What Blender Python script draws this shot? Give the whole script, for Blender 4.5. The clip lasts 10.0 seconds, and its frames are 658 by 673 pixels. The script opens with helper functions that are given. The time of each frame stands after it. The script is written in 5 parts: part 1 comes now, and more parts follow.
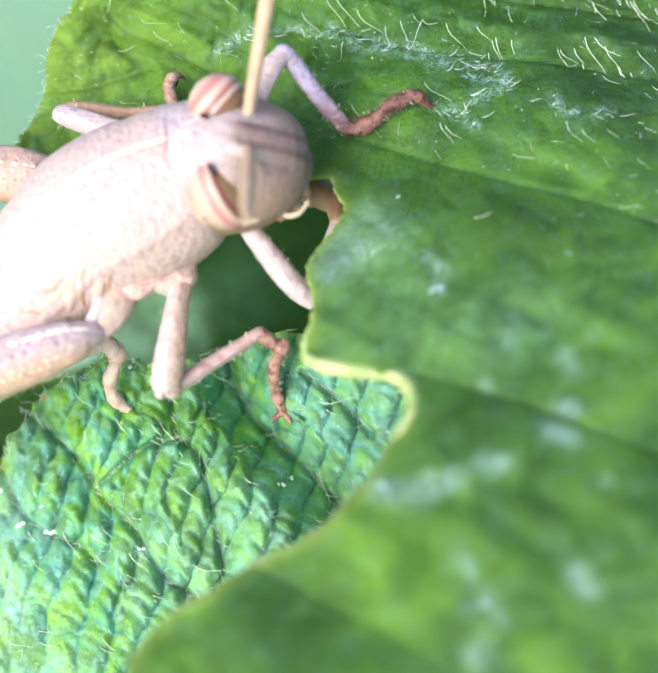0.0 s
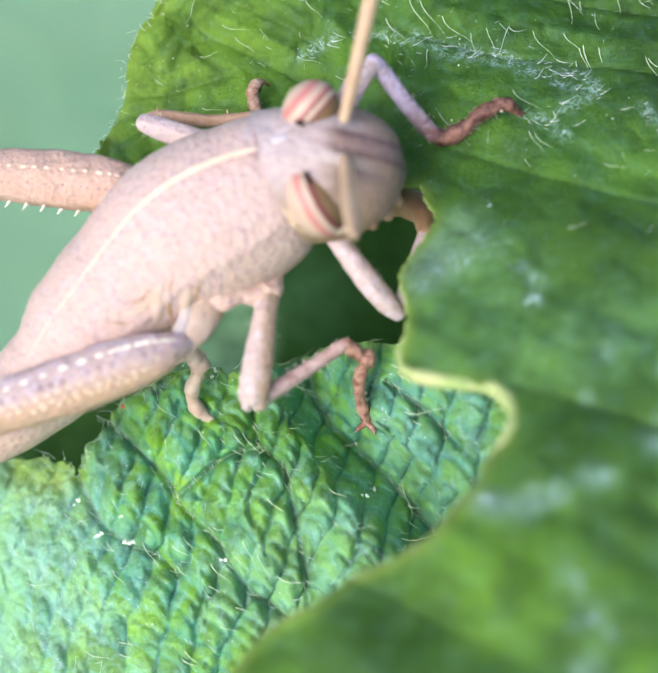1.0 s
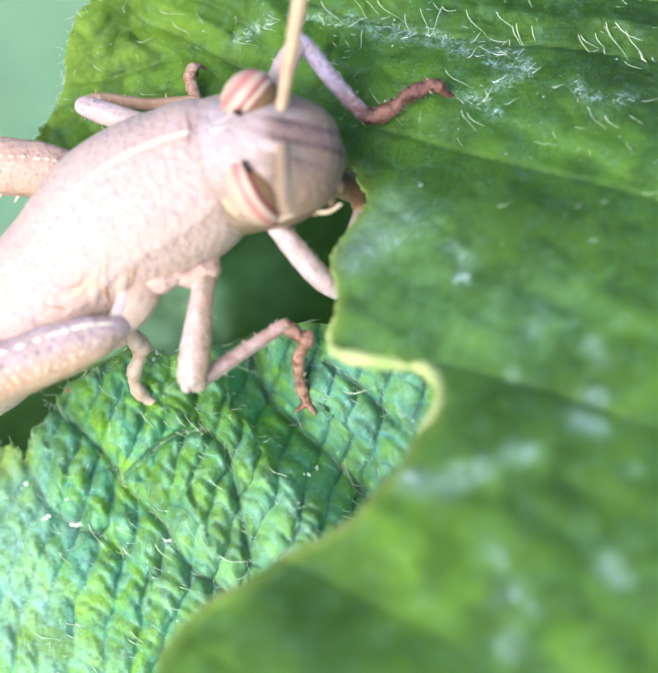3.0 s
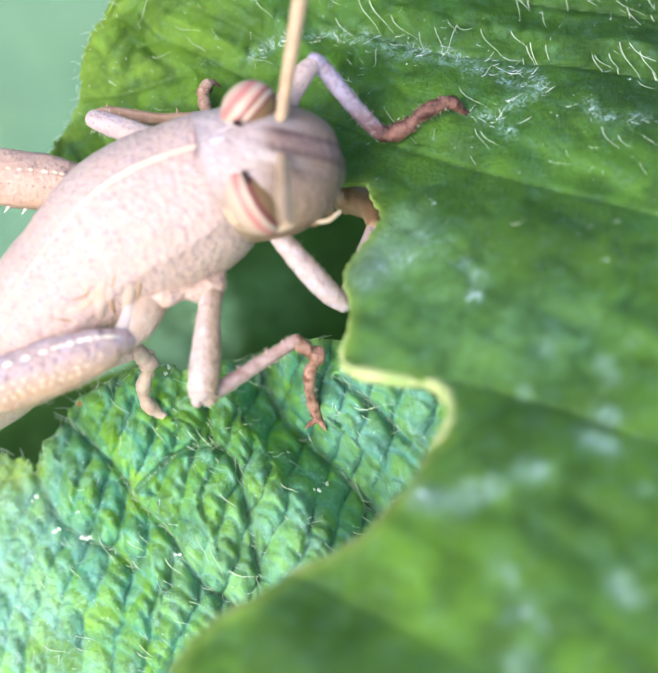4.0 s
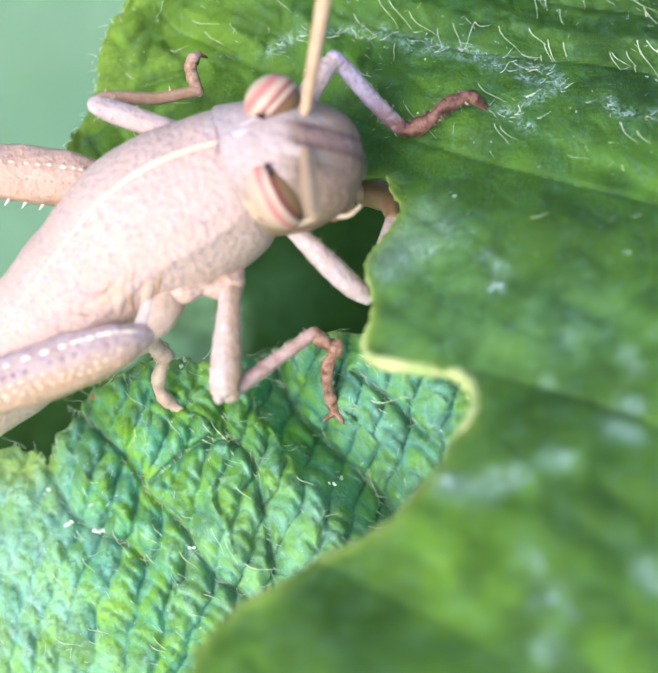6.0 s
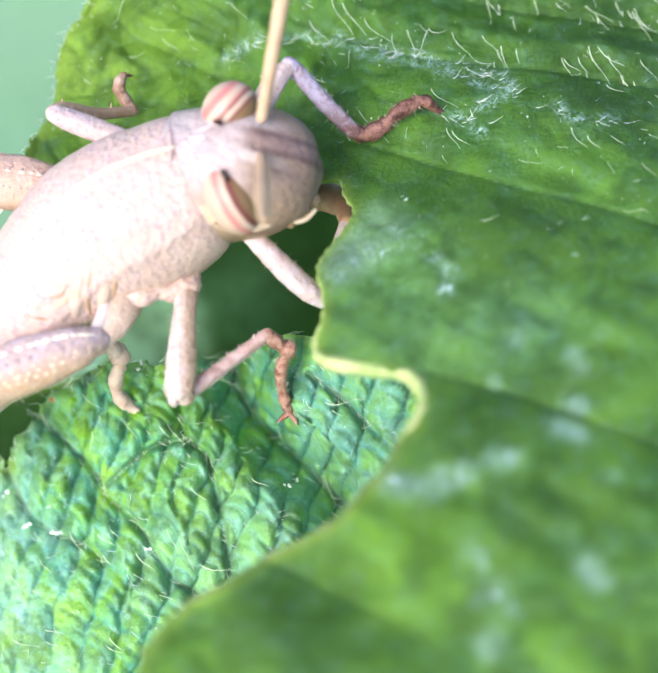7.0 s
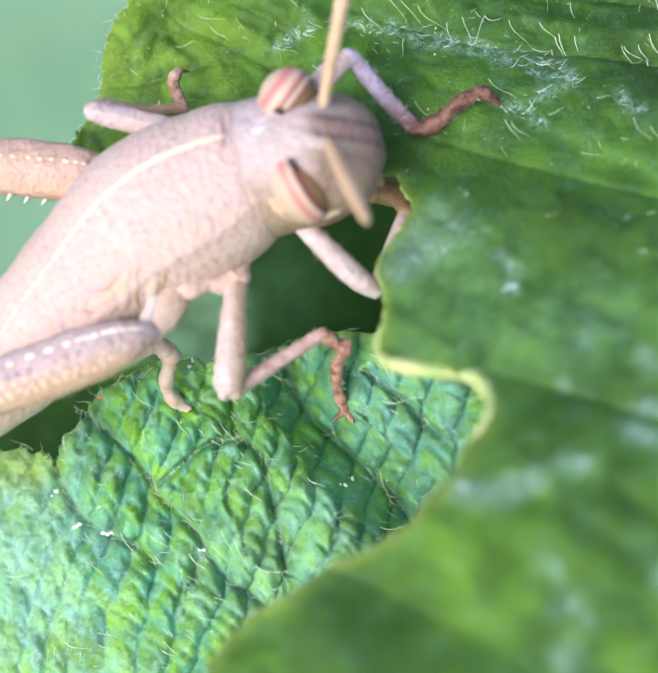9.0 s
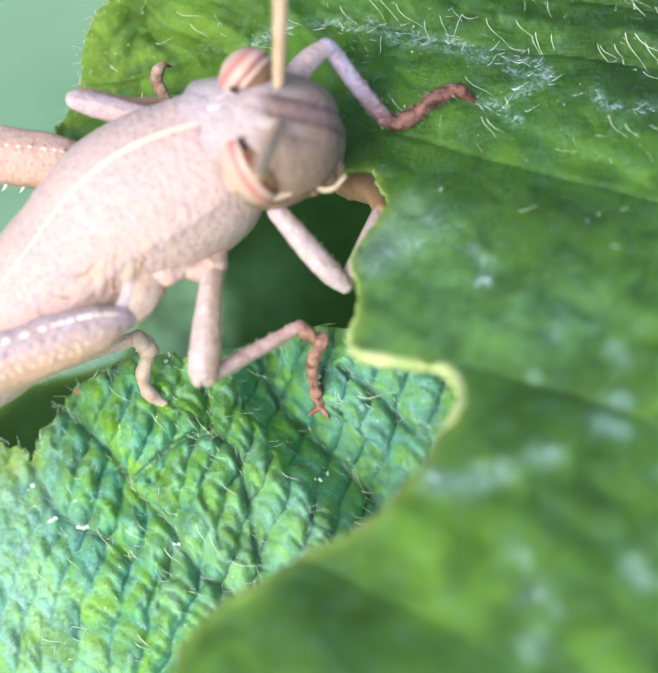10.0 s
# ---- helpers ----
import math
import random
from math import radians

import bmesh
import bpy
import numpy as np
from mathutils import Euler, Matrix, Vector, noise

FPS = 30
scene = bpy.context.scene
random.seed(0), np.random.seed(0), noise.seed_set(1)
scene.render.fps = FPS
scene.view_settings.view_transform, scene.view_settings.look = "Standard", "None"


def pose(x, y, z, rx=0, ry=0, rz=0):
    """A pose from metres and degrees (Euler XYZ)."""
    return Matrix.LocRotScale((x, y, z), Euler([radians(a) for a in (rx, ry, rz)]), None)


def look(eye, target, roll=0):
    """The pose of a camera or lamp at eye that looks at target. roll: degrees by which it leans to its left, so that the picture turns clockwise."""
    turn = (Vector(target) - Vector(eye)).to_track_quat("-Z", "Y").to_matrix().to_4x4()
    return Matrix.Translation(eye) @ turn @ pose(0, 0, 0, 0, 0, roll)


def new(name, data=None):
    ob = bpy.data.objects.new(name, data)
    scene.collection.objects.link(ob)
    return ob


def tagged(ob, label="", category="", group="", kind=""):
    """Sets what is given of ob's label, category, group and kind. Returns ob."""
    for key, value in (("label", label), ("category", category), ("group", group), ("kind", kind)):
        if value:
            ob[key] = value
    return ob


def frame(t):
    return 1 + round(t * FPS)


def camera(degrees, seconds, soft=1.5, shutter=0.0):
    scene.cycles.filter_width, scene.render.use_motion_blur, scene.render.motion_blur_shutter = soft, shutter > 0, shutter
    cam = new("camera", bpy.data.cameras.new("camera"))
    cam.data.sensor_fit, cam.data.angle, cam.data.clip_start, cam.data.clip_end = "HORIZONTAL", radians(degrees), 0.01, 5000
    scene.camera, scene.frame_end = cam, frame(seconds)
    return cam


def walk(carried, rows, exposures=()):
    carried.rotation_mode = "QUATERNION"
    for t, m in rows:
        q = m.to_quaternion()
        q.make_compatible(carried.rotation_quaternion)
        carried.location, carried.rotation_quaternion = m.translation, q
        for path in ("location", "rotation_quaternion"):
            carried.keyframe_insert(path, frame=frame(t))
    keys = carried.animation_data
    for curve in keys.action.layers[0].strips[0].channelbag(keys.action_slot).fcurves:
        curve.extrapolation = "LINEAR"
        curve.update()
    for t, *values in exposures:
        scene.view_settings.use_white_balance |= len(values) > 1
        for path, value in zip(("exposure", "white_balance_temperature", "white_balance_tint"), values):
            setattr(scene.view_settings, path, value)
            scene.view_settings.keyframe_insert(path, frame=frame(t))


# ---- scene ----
cam = camera(20, 10.0, soft=1.7)
PATH = [
    (0.0, pose(0.00218, -0.05171, 0.56043, 40.101, 0.075, 0.296)),
    (0.1, pose(0.00258, -0.05137, 0.56006, 40.280, 0.557, 0.736)),
    (0.2, pose(0.00191, -0.05077, 0.56088, 39.747, 0.690, 0.448)),
    (0.3, pose(-0.00071, -0.05012, 0.56194, 39.437, 0.320, 0.824)),
    (0.4, pose(-0.00209, -0.05022, 0.56219, 39.464, -0.082, 0.765)),
    (0.5, pose(-0.00236, -0.05103, 0.56147, 40.062, -0.006, 0.710)),
    (0.6, pose(-0.00234, -0.05103, 0.56074, 40.305, -0.222, 0.441)),
    (0.8, pose(-0.00215, -0.05101, 0.56012, 40.228, -0.596, 0.087)),
    (1.0, pose(-0.00158, -0.05100, 0.55995, 40.217, -0.119, 0.495)),
    (1.2, pose(-0.00056, -0.05123, 0.55964, 40.121, -0.659, -0.022)),
    (1.3, pose(0.00006, -0.05141, 0.55946, 40.143, -0.350, 0.178)),
    (1.5, pose(0.00126, -0.05164, 0.55927, 39.949, 0.002, 0.273)),
    (1.7, pose(0.00220, -0.05161, 0.55944, 39.841, 0.242, 0.128)),
    (1.8, pose(0.00252, -0.05157, 0.55962, 39.737, 0.768, 0.361)),
    (2.0, pose(0.00279, -0.05144, 0.56005, 39.338, 0.622, -0.117)),
    (2.2, pose(0.00273, -0.05127, 0.56044, 39.165, 1.104, 0.081)),
    (2.3, pose(0.00267, -0.05119, 0.56059, 38.949, 0.575, -0.394)),
    (2.5, pose(0.00245, -0.05111, 0.56072, 39.065, 0.836, -0.207)),
    (2.7, pose(0.00214, -0.05113, 0.56071, 39.231, 0.837, -0.165)),
    (3.8, pose(0.00056, -0.05149, 0.56062, 39.774, 0.491, 0.405)),
    (4.0, pose(0.00125, -0.05133, 0.56091, 39.866, 0.502, 0.471)),
    (4.2, pose(0.00081, -0.05134, 0.56117, 39.841, 0.177, 0.181)),
    (4.3, pose(0.00044, -0.05135, 0.56124, 39.784, -0.184, -0.136)),
    (4.5, pose(0.00000, -0.05142, 0.56128, 40.000, 0.000, 0.000)),
    (4.7, pose(0.00030, -0.05163, 0.56117, 40.154, 0.021, 0.044)),
    (4.8, pose(0.00056, -0.05181, 0.56109, 40.376, 0.122, 0.164)),
    (5.0, pose(0.00086, -0.05228, 0.56098, 40.495, 0.409, 0.529)),
    (5.1, pose(-0.00004, -0.05248, 0.56101, 40.679, 0.437, 0.618)),
    (5.2, pose(-0.00026, -0.05251, 0.56099, 40.191, -0.169, 0.126)),
    (6.3, pose(-0.00100, -0.05262, 0.55946, 41.030, -0.688, 0.287)),
    (6.5, pose(-0.00024, -0.05274, 0.55933, 41.195, -0.797, 0.314)),
    (6.7, pose(0.00035, -0.05310, 0.55962, 41.410, -0.462, 0.546)),
    (6.8, pose(0.00047, -0.05330, 0.55987, 41.284, -0.702, 0.257)),
    (7.0, pose(0.00071, -0.05351, 0.56016, 41.245, -0.762, 0.012)),
    (7.2, pose(0.00118, -0.05341, 0.56006, 41.264, -0.833, -0.221)),
    (7.3, pose(0.00142, -0.05329, 0.55997, 41.155, -0.855, -0.303)),
    (7.5, pose(0.00168, -0.05293, 0.55987, 40.942, -0.817, -0.323)),
    (7.7, pose(0.00140, -0.05246, 0.55989, 40.621, -0.470, 0.008)),
    (7.8, pose(0.00106, -0.05225, 0.55992, 40.393, -0.036, 0.414)),
    (8.0, pose(0.00006, -0.05202, 0.55994, 40.515, -0.767, -0.104)),
    (8.2, pose(-0.00120, -0.05201, 0.55990, 40.619, -0.761, 0.032)),
    (8.5, pose(-0.00229, -0.05199, 0.55983, 40.611, -0.901, 0.021)),
    (8.7, pose(-0.00206, -0.05168, 0.55983, 40.455, -0.526, 0.146)),
    (8.8, pose(-0.00188, -0.05143, 0.55983, 40.235, -0.443, 0.053)),
    (9.0, pose(-0.00165, -0.05114, 0.55984, 40.021, -0.507, -0.195)),
    (9.2, pose(-0.00188, -0.05126, 0.56004, 39.995, -0.340, 0.080)),
    (9.3, pose(-0.00207, -0.05138, 0.56020, 39.893, -0.511, 0.058)),
    (9.5, pose(-0.00230, -0.05166, 0.56039, 39.909, -1.145, -0.280)),
    (9.7, pose(-0.00197, -0.05191, 0.56018, 39.947, -1.411, -0.454)),
    (9.8, pose(-0.00160, -0.05201, 0.55995, 40.139, -1.268, -0.337)),
    (10.0, pose(-0.00069, -0.05221, 0.55936, 40.667, -0.797, 0.033)),
]
walk(cam, PATH, [(0.0, 1.12), (0.5, 1.0), (0.7, 0.76), (1.0, 0.74), (1.5, 0.88), (2.0, 1.06), (2.5, 1.04), (4.0, 0.93), (4.5, 1.03), (5.0, 1.06), (6.5, 0.82), (7.0, 1.1), (7.5, 1.05), (8.0, 1.02), (9.0, 0.83), (10.0, 0.85)])
cam.data.dof.use_dof = True
cam.data.dof.focus_distance = 0.0823
cam.data.dof.aperture_fstop = 36.0

# ---- light: hazy daylight from the upper left, in front of the leaves ----
MM = 0.001
FRAME = pose(0, 0, 0.5, 40, 0, 0)  # the slanted frame of the leaves: x along, y up the slope, z out of it
TURN = FRAME.to_3x3()
sun_way = (TURN @ Vector((-0.46, -0.10, 0.88))).normalized()
world = bpy.data.worlds.new("sky")
world.use_nodes = True
scene.world = world
sky = world.node_tree.nodes.new("ShaderNodeTexSky")
sky.sky_type = "NISHITA"
sky.sun_disc = False
sky.sun_elevation = math.asin(sun_way.z)
sky.sun_rotation = math.atan2(sun_way.x, sun_way.y)
sky.air_density = 1.0
sky.dust_density = 3.0
world.node_tree.links.new(sky.outputs[0], world.node_tree.nodes["Background"].inputs[0])
world.node_tree.nodes["Background"].inputs[1].default_value = 0.15
sun = new("sun", bpy.data.lights.new("sun", "SUN"))
sun.data.energy = 1.45
sun.data.angle = radians(34)
sun.data.color = (1.0, 0.97, 0.94)
sun.matrix_world = look(sun_way * 2 + Vector((0, 0, 0.5)), (0, 0, 0.5))


# ---- materials ----
class Nodes:
    """A node material under construction."""

    def __init__(self, name):
        self.mat = bpy.data.materials.new(name)
        self.mat.use_nodes = True
        self.tree = self.mat.node_tree
        self.bsdf = self.tree.nodes["Principled BSDF"]
        self.out = self.tree.nodes["Material Output"]
        self.coord = self.add("ShaderNodeTexCoord").outputs["Object"]

    def add(self, kind, **values):
        node = self.tree.nodes.new(kind)
        for key, value in values.items():
            if key == "op":
                node.operation = value
        return node

    def put(self, socket, value):
        if isinstance(value, bpy.types.NodeSocket):
            self.tree.links.new(value, socket)
        elif isinstance(value, tuple) and len(value) == 3 and socket.type == "RGBA":
            socket.default_value = (*value, 1)
        else:
            socket.default_value = value

    def math(self, op, a, b=0.0, clamp=False):
        node = self.add("ShaderNodeMath", op=op)
        node.use_clamp = clamp
        self.put(node.inputs[0], a)
        self.put(node.inputs[1], b)
        return node.outputs[0]

    def mix(self, fac, a, b, blend="MIX"):
        node = self.add("ShaderNodeMix")
        node.data_type = "RGBA"
        node.blend_type = blend
        self.put(node.inputs[0], fac)
        self.put(node.inputs[6], a)
        self.put(node.inputs[7], b)
        return node.outputs[2]

    def noise(self, per_mm, detail=3.0, rough=0.55, warp=0.0, coord=None):
        node = self.add("ShaderNodeTexNoise")
        self.put(node.inputs["Vector"], coord or self.coord)
        node.inputs["Scale"].default_value = per_mm / MM
        node.inputs["Detail"].default_value = detail
        node.inputs["Roughness"].default_value = rough
        node.inputs["Distortion"].default_value = warp
        return node.outputs[0]

    def cells(self, per_mm, feature="F1", coord=None):
        node = self.add("ShaderNodeTexVoronoi")
        node.feature = feature
        self.put(node.inputs["Vector"], coord or self.coord)
        node.inputs["Scale"].default_value = per_mm / MM
        return node.outputs["Distance"]

    def ramp(self, fac, *stops):
        node = self.add("ShaderNodeValToRGB")
        self.put(node.inputs[0], fac)
        band = node.color_ramp.elements
        while len(band) < len(stops):
            band.new(0.5)
        for el, (at, col) in zip(band, stops):
            el.position = at
            el.color = (*col, 1) if isinstance(col, tuple) else (col, col, col, 1)
        return node.outputs[0]

    def along(self, way, low, high):
        """0 to 1 as the place goes from low to high millimetres along a direction."""
        dot = self.add("ShaderNodeVectorMath", op="DOT_PRODUCT")
        self.put(dot.inputs[0], self.coord)
        dot.inputs[1].default_value = way
        node = self.add("ShaderNodeMapRange")
        self.put(node.inputs[0], dot.outputs["Value"])
        node.inputs[1].default_value = low * MM
        node.inputs[2].default_value = high * MM
        return node.outputs[0]

    def attribute(self, name):
        node = self.add("ShaderNodeAttribute")
        node.attribute_name = name
        return node.outputs["Fac"]

    def bump(self, height, distance_mm, strength=1.0):
        node = self.add("ShaderNodeBump")
        node.inputs["Strength"].default_value = strength
        node.inputs["Distance"].default_value = distance_mm * MM
        self.put(node.inputs["Height"], height)
        self.put(self.bsdf.inputs["Normal"], node.outputs[0])
        return node.outputs[0]

    def done(self, color, rough, spec=0.5):
        self.put(self.bsdf.inputs["Base Color"], color)
        self.put(self.bsdf.inputs["Roughness"], rough)
        self.put(self.bsdf.inputs["Specular IOR Level"], spec)
        return self.mat

    def thin(self, color, amount):
        """Adds light that shines through a thin sheet."""
        trans = self.add("ShaderNodeBsdfTranslucent")
        self.put(trans.inputs[0], color)
        mix = self.add("ShaderNodeMixShader")
        mix.inputs[0].default_value = amount
        self.tree.links.new(self.bsdf.outputs[0], mix.inputs[1])
        self.tree.links.new(trans.outputs[0], mix.inputs[2])
        self.tree.links.new(mix.outputs[0], self.out.inputs["Surface"])


def leaf_material(name, dark, mid, light, cool, gloss, bloom, way=(1, 0, 0), low=0, high=1, extra=0.0, furrow_shade=0.8, patches=(), shine=0.95, coolness=0.0, streak=1.0, lift=0.45, blotch=0.4):
    """Leaf green with pale veins, waxy bloom that is partly painted sheen, light painted on paler crests, shade painted
    into dark furrows, and patches of another green, some of them painted light and shade: (centre, inner, outer,
    amount, green).
    """
    n = Nodes(name)
    rib, crest, margin, smear = n.attribute("rib"), n.attribute("crest"), n.attribute("margin"), n.attribute("smear")
    broad, fine = n.noise(0.3, 3.0), n.noise(2.6, 4.0, 0.65)
    col = n.mix(n.ramp(broad, (0.35, 0.0), (0.65, 1.0)), mid, light)
    pale = (0.34, 0.67, 0.62)
    lie = n.add("ShaderNodeMapping")
    n.put(lie.inputs[0], n.coord)
    lie.inputs["Rotation"].default_value = (0, 0, radians(16))
    lie.inputs["Scale"].default_value = (1.0, streak, 1.0)
    # Cool streaks, plus sky sheen painted on each lobe's turned-away side
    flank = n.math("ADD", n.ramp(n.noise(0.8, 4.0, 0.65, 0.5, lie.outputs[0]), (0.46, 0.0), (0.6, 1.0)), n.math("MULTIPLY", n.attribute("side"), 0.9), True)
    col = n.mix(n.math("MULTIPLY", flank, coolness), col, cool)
    # Sky sheen painted as a pale colour towards one end of the leaf
    end_sheen = n.math("MULTIPLY", n.math("MULTIPLY", n.along(way, low, high), extra), n.ramp(n.noise(0.7, 5.0, 0.7, 0.4, lie.outputs[0]), (0.36, 0.15), (0.58, 1.0)))
    col = n.mix(end_sheen, col, pale)
    # Patches: some the leaf's own green, some light and shade put into it
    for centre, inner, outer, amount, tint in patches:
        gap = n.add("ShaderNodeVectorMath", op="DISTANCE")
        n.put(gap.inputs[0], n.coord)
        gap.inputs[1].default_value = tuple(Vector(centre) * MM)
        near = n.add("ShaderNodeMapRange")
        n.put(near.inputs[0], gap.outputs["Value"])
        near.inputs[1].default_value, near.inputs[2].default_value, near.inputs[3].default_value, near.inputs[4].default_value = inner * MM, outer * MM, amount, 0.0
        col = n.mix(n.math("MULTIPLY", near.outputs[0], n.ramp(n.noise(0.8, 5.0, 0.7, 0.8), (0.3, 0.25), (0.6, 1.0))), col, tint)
    # Light on the crests is put into the colour
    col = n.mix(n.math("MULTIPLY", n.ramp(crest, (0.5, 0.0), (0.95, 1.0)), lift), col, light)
    # Shade in the furrows is put into the colour
    col = n.mix(n.math("MULTIPLY", n.ramp(crest, (0.06, 1.0), (0.46, 0.0)), furrow_shade), col, dark)
    # The painted end sheen also veils the furrows
    col = n.mix(n.math("MULTIPLY", end_sheen, 0.35), col, pale)
    col = n.mix(n.ramp(fine, (0.45, 0.0), (0.75, 0.35)), col, light)
    col = n.mix(n.ramp(n.noise(0.55, 4.0, 0.6, 0.5), (0.46, 0.0), (0.6, blotch)), col, dark)
    col = n.mix(n.math("MULTIPLY", n.ramp(rib, (0.6, 0.0), (1.0, 1.0)), 0.5), col, (0.26, 0.40, 0.18))
    # Waxy bloom, which also paints scattered bluish sky sheen
    pale_bits = n.math("MULTIPLY", n.ramp(n.noise(1.3, 5.0, 0.7, 0.6), (0.5, 0.0), (0.72, 1.0)), bloom)
    col = n.mix(pale_bits, col, pale)
    # Highlights on the relief painted as small pale dots
    glint = n.math("MULTIPLY", n.ramp(n.cells(2.3), (0.10, 1.0), (0.17, 0.0)), n.ramp(n.noise(0.7, 3.0), (0.52, 0.0), (0.64, 0.4)))
    col = n.mix(glint, col, (0.46, 0.68, 0.56))
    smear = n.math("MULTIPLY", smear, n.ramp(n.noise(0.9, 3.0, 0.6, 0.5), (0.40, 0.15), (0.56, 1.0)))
    # Pale fluff and painted sheen share this bluish white
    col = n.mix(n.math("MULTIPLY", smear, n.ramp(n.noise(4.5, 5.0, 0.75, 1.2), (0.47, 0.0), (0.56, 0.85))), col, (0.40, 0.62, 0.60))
    col = n.mix(n.math("MULTIPLY", margin, 0.55), col, (0.22, 0.36, 0.05))
    n.bump(n.math("ADD", n.noise(7.0, 5.0, 0.7, 0.6), n.math("MULTIPLY", n.cells(4.5), 0.5)), 0.09, 0.9)
    mat = n.done(col, n.math("ADD", gloss, n.math("MULTIPLY", fine, 0.2)), shine)
    n.thin(n.mix(0.5, light, (0.35, 0.6, 0.03)), 0.22)
    return mat


def body_material(name, top, flank, dots, dot_size, per_mm, low, high, way=(0.5, -0.72, -0.45), blotch=0.35, mottle=0.42):
    """Skin that goes from one colour to another, with a soft pale net, clouded mottling and uneven dark specks."""
    n = Nodes(name)
    wave = n.add("ShaderNodeTexNoise")
    n.put(wave.inputs["Vector"], n.coord)
    wave.inputs["Scale"].default_value = 1.6 / MM
    bent = n.add("ShaderNodeVectorMath", op="MULTIPLY_ADD")
    n.put(bent.inputs[0], wave.outputs["Color"])
    bent.inputs[1].default_value = (0.45 * MM,) * 3
    n.put(bent.inputs[2], n.coord)
    bent = bent.outputs[0]
    blend = n.along(way, low, high)
    col = n.mix(n.math("ADD", blend, n.math("MULTIPLY", n.math("SUBTRACT", n.noise(0.5), 0.5), 0.6), True), top, flank)
    col = n.mix(n.ramp(n.noise(1.3, 4.0), (0.4, 0.0), (0.7, blotch)), col, (0.55, 0.45, 0.41))
    col = n.mix(n.ramp(n.noise(2.4, 5.0, 0.7, 0.5, bent), (0.46, 0.0), (0.62, mottle)), col, (0.45, 0.32, 0.37))
    net = n.ramp(n.cells(3.1, "DISTANCE_TO_EDGE", bent), (0.02, 0.28), (0.16, 0.0))
    col = n.mix(net, col, (0.62, 0.51, 0.44))
    col = n.mix(n.ramp(n.cells(2.1), (0.25, 0.0), (0.6, 0.35)), col, flank)
    spots = n.ramp(n.cells(per_mm, coord=bent), (dot_size * 0.35, 1.0), (dot_size, 0.0))
    where = n.ramp(n.noise(0.8, 3.0), (0.36, 0.25), (0.52, 1.0))
    col = n.mix(n.math("MULTIPLY", n.math("MULTIPLY", spots, where), 0.6), col, dots)
    n.bump(n.math("ADD", n.math("MULTIPLY", n.cells(3.1, coord=bent), 0.8), n.noise(6.0, 4.0, 0.65)), 0.10, 0.8)
    n.bsdf.inputs["Subsurface Weight"].default_value = 0.12
    n.bsdf.inputs["Subsurface Radius"].default_value = (0.0009, 0.0005, 0.0004)
    return n.done(col, n.math("ADD", 0.4, n.math("MULTIPLY", n.noise(3.0, 3.0), 0.25)), 0.4)


def plain(name, col_a, col_b, per_mm=1.5, rough=0.55, relief=0.03, spec=0.4):
    n = Nodes(name)
    col = n.mix(n.ramp(n.noise(per_mm, 4.0, 0.65), (0.35, 0.0), (0.65, 1.0)), col_a, col_b)
    n.bump(n.noise(per_mm * 4, 3.0), relief, 0.7)
    return n.done(col, rough, spec)


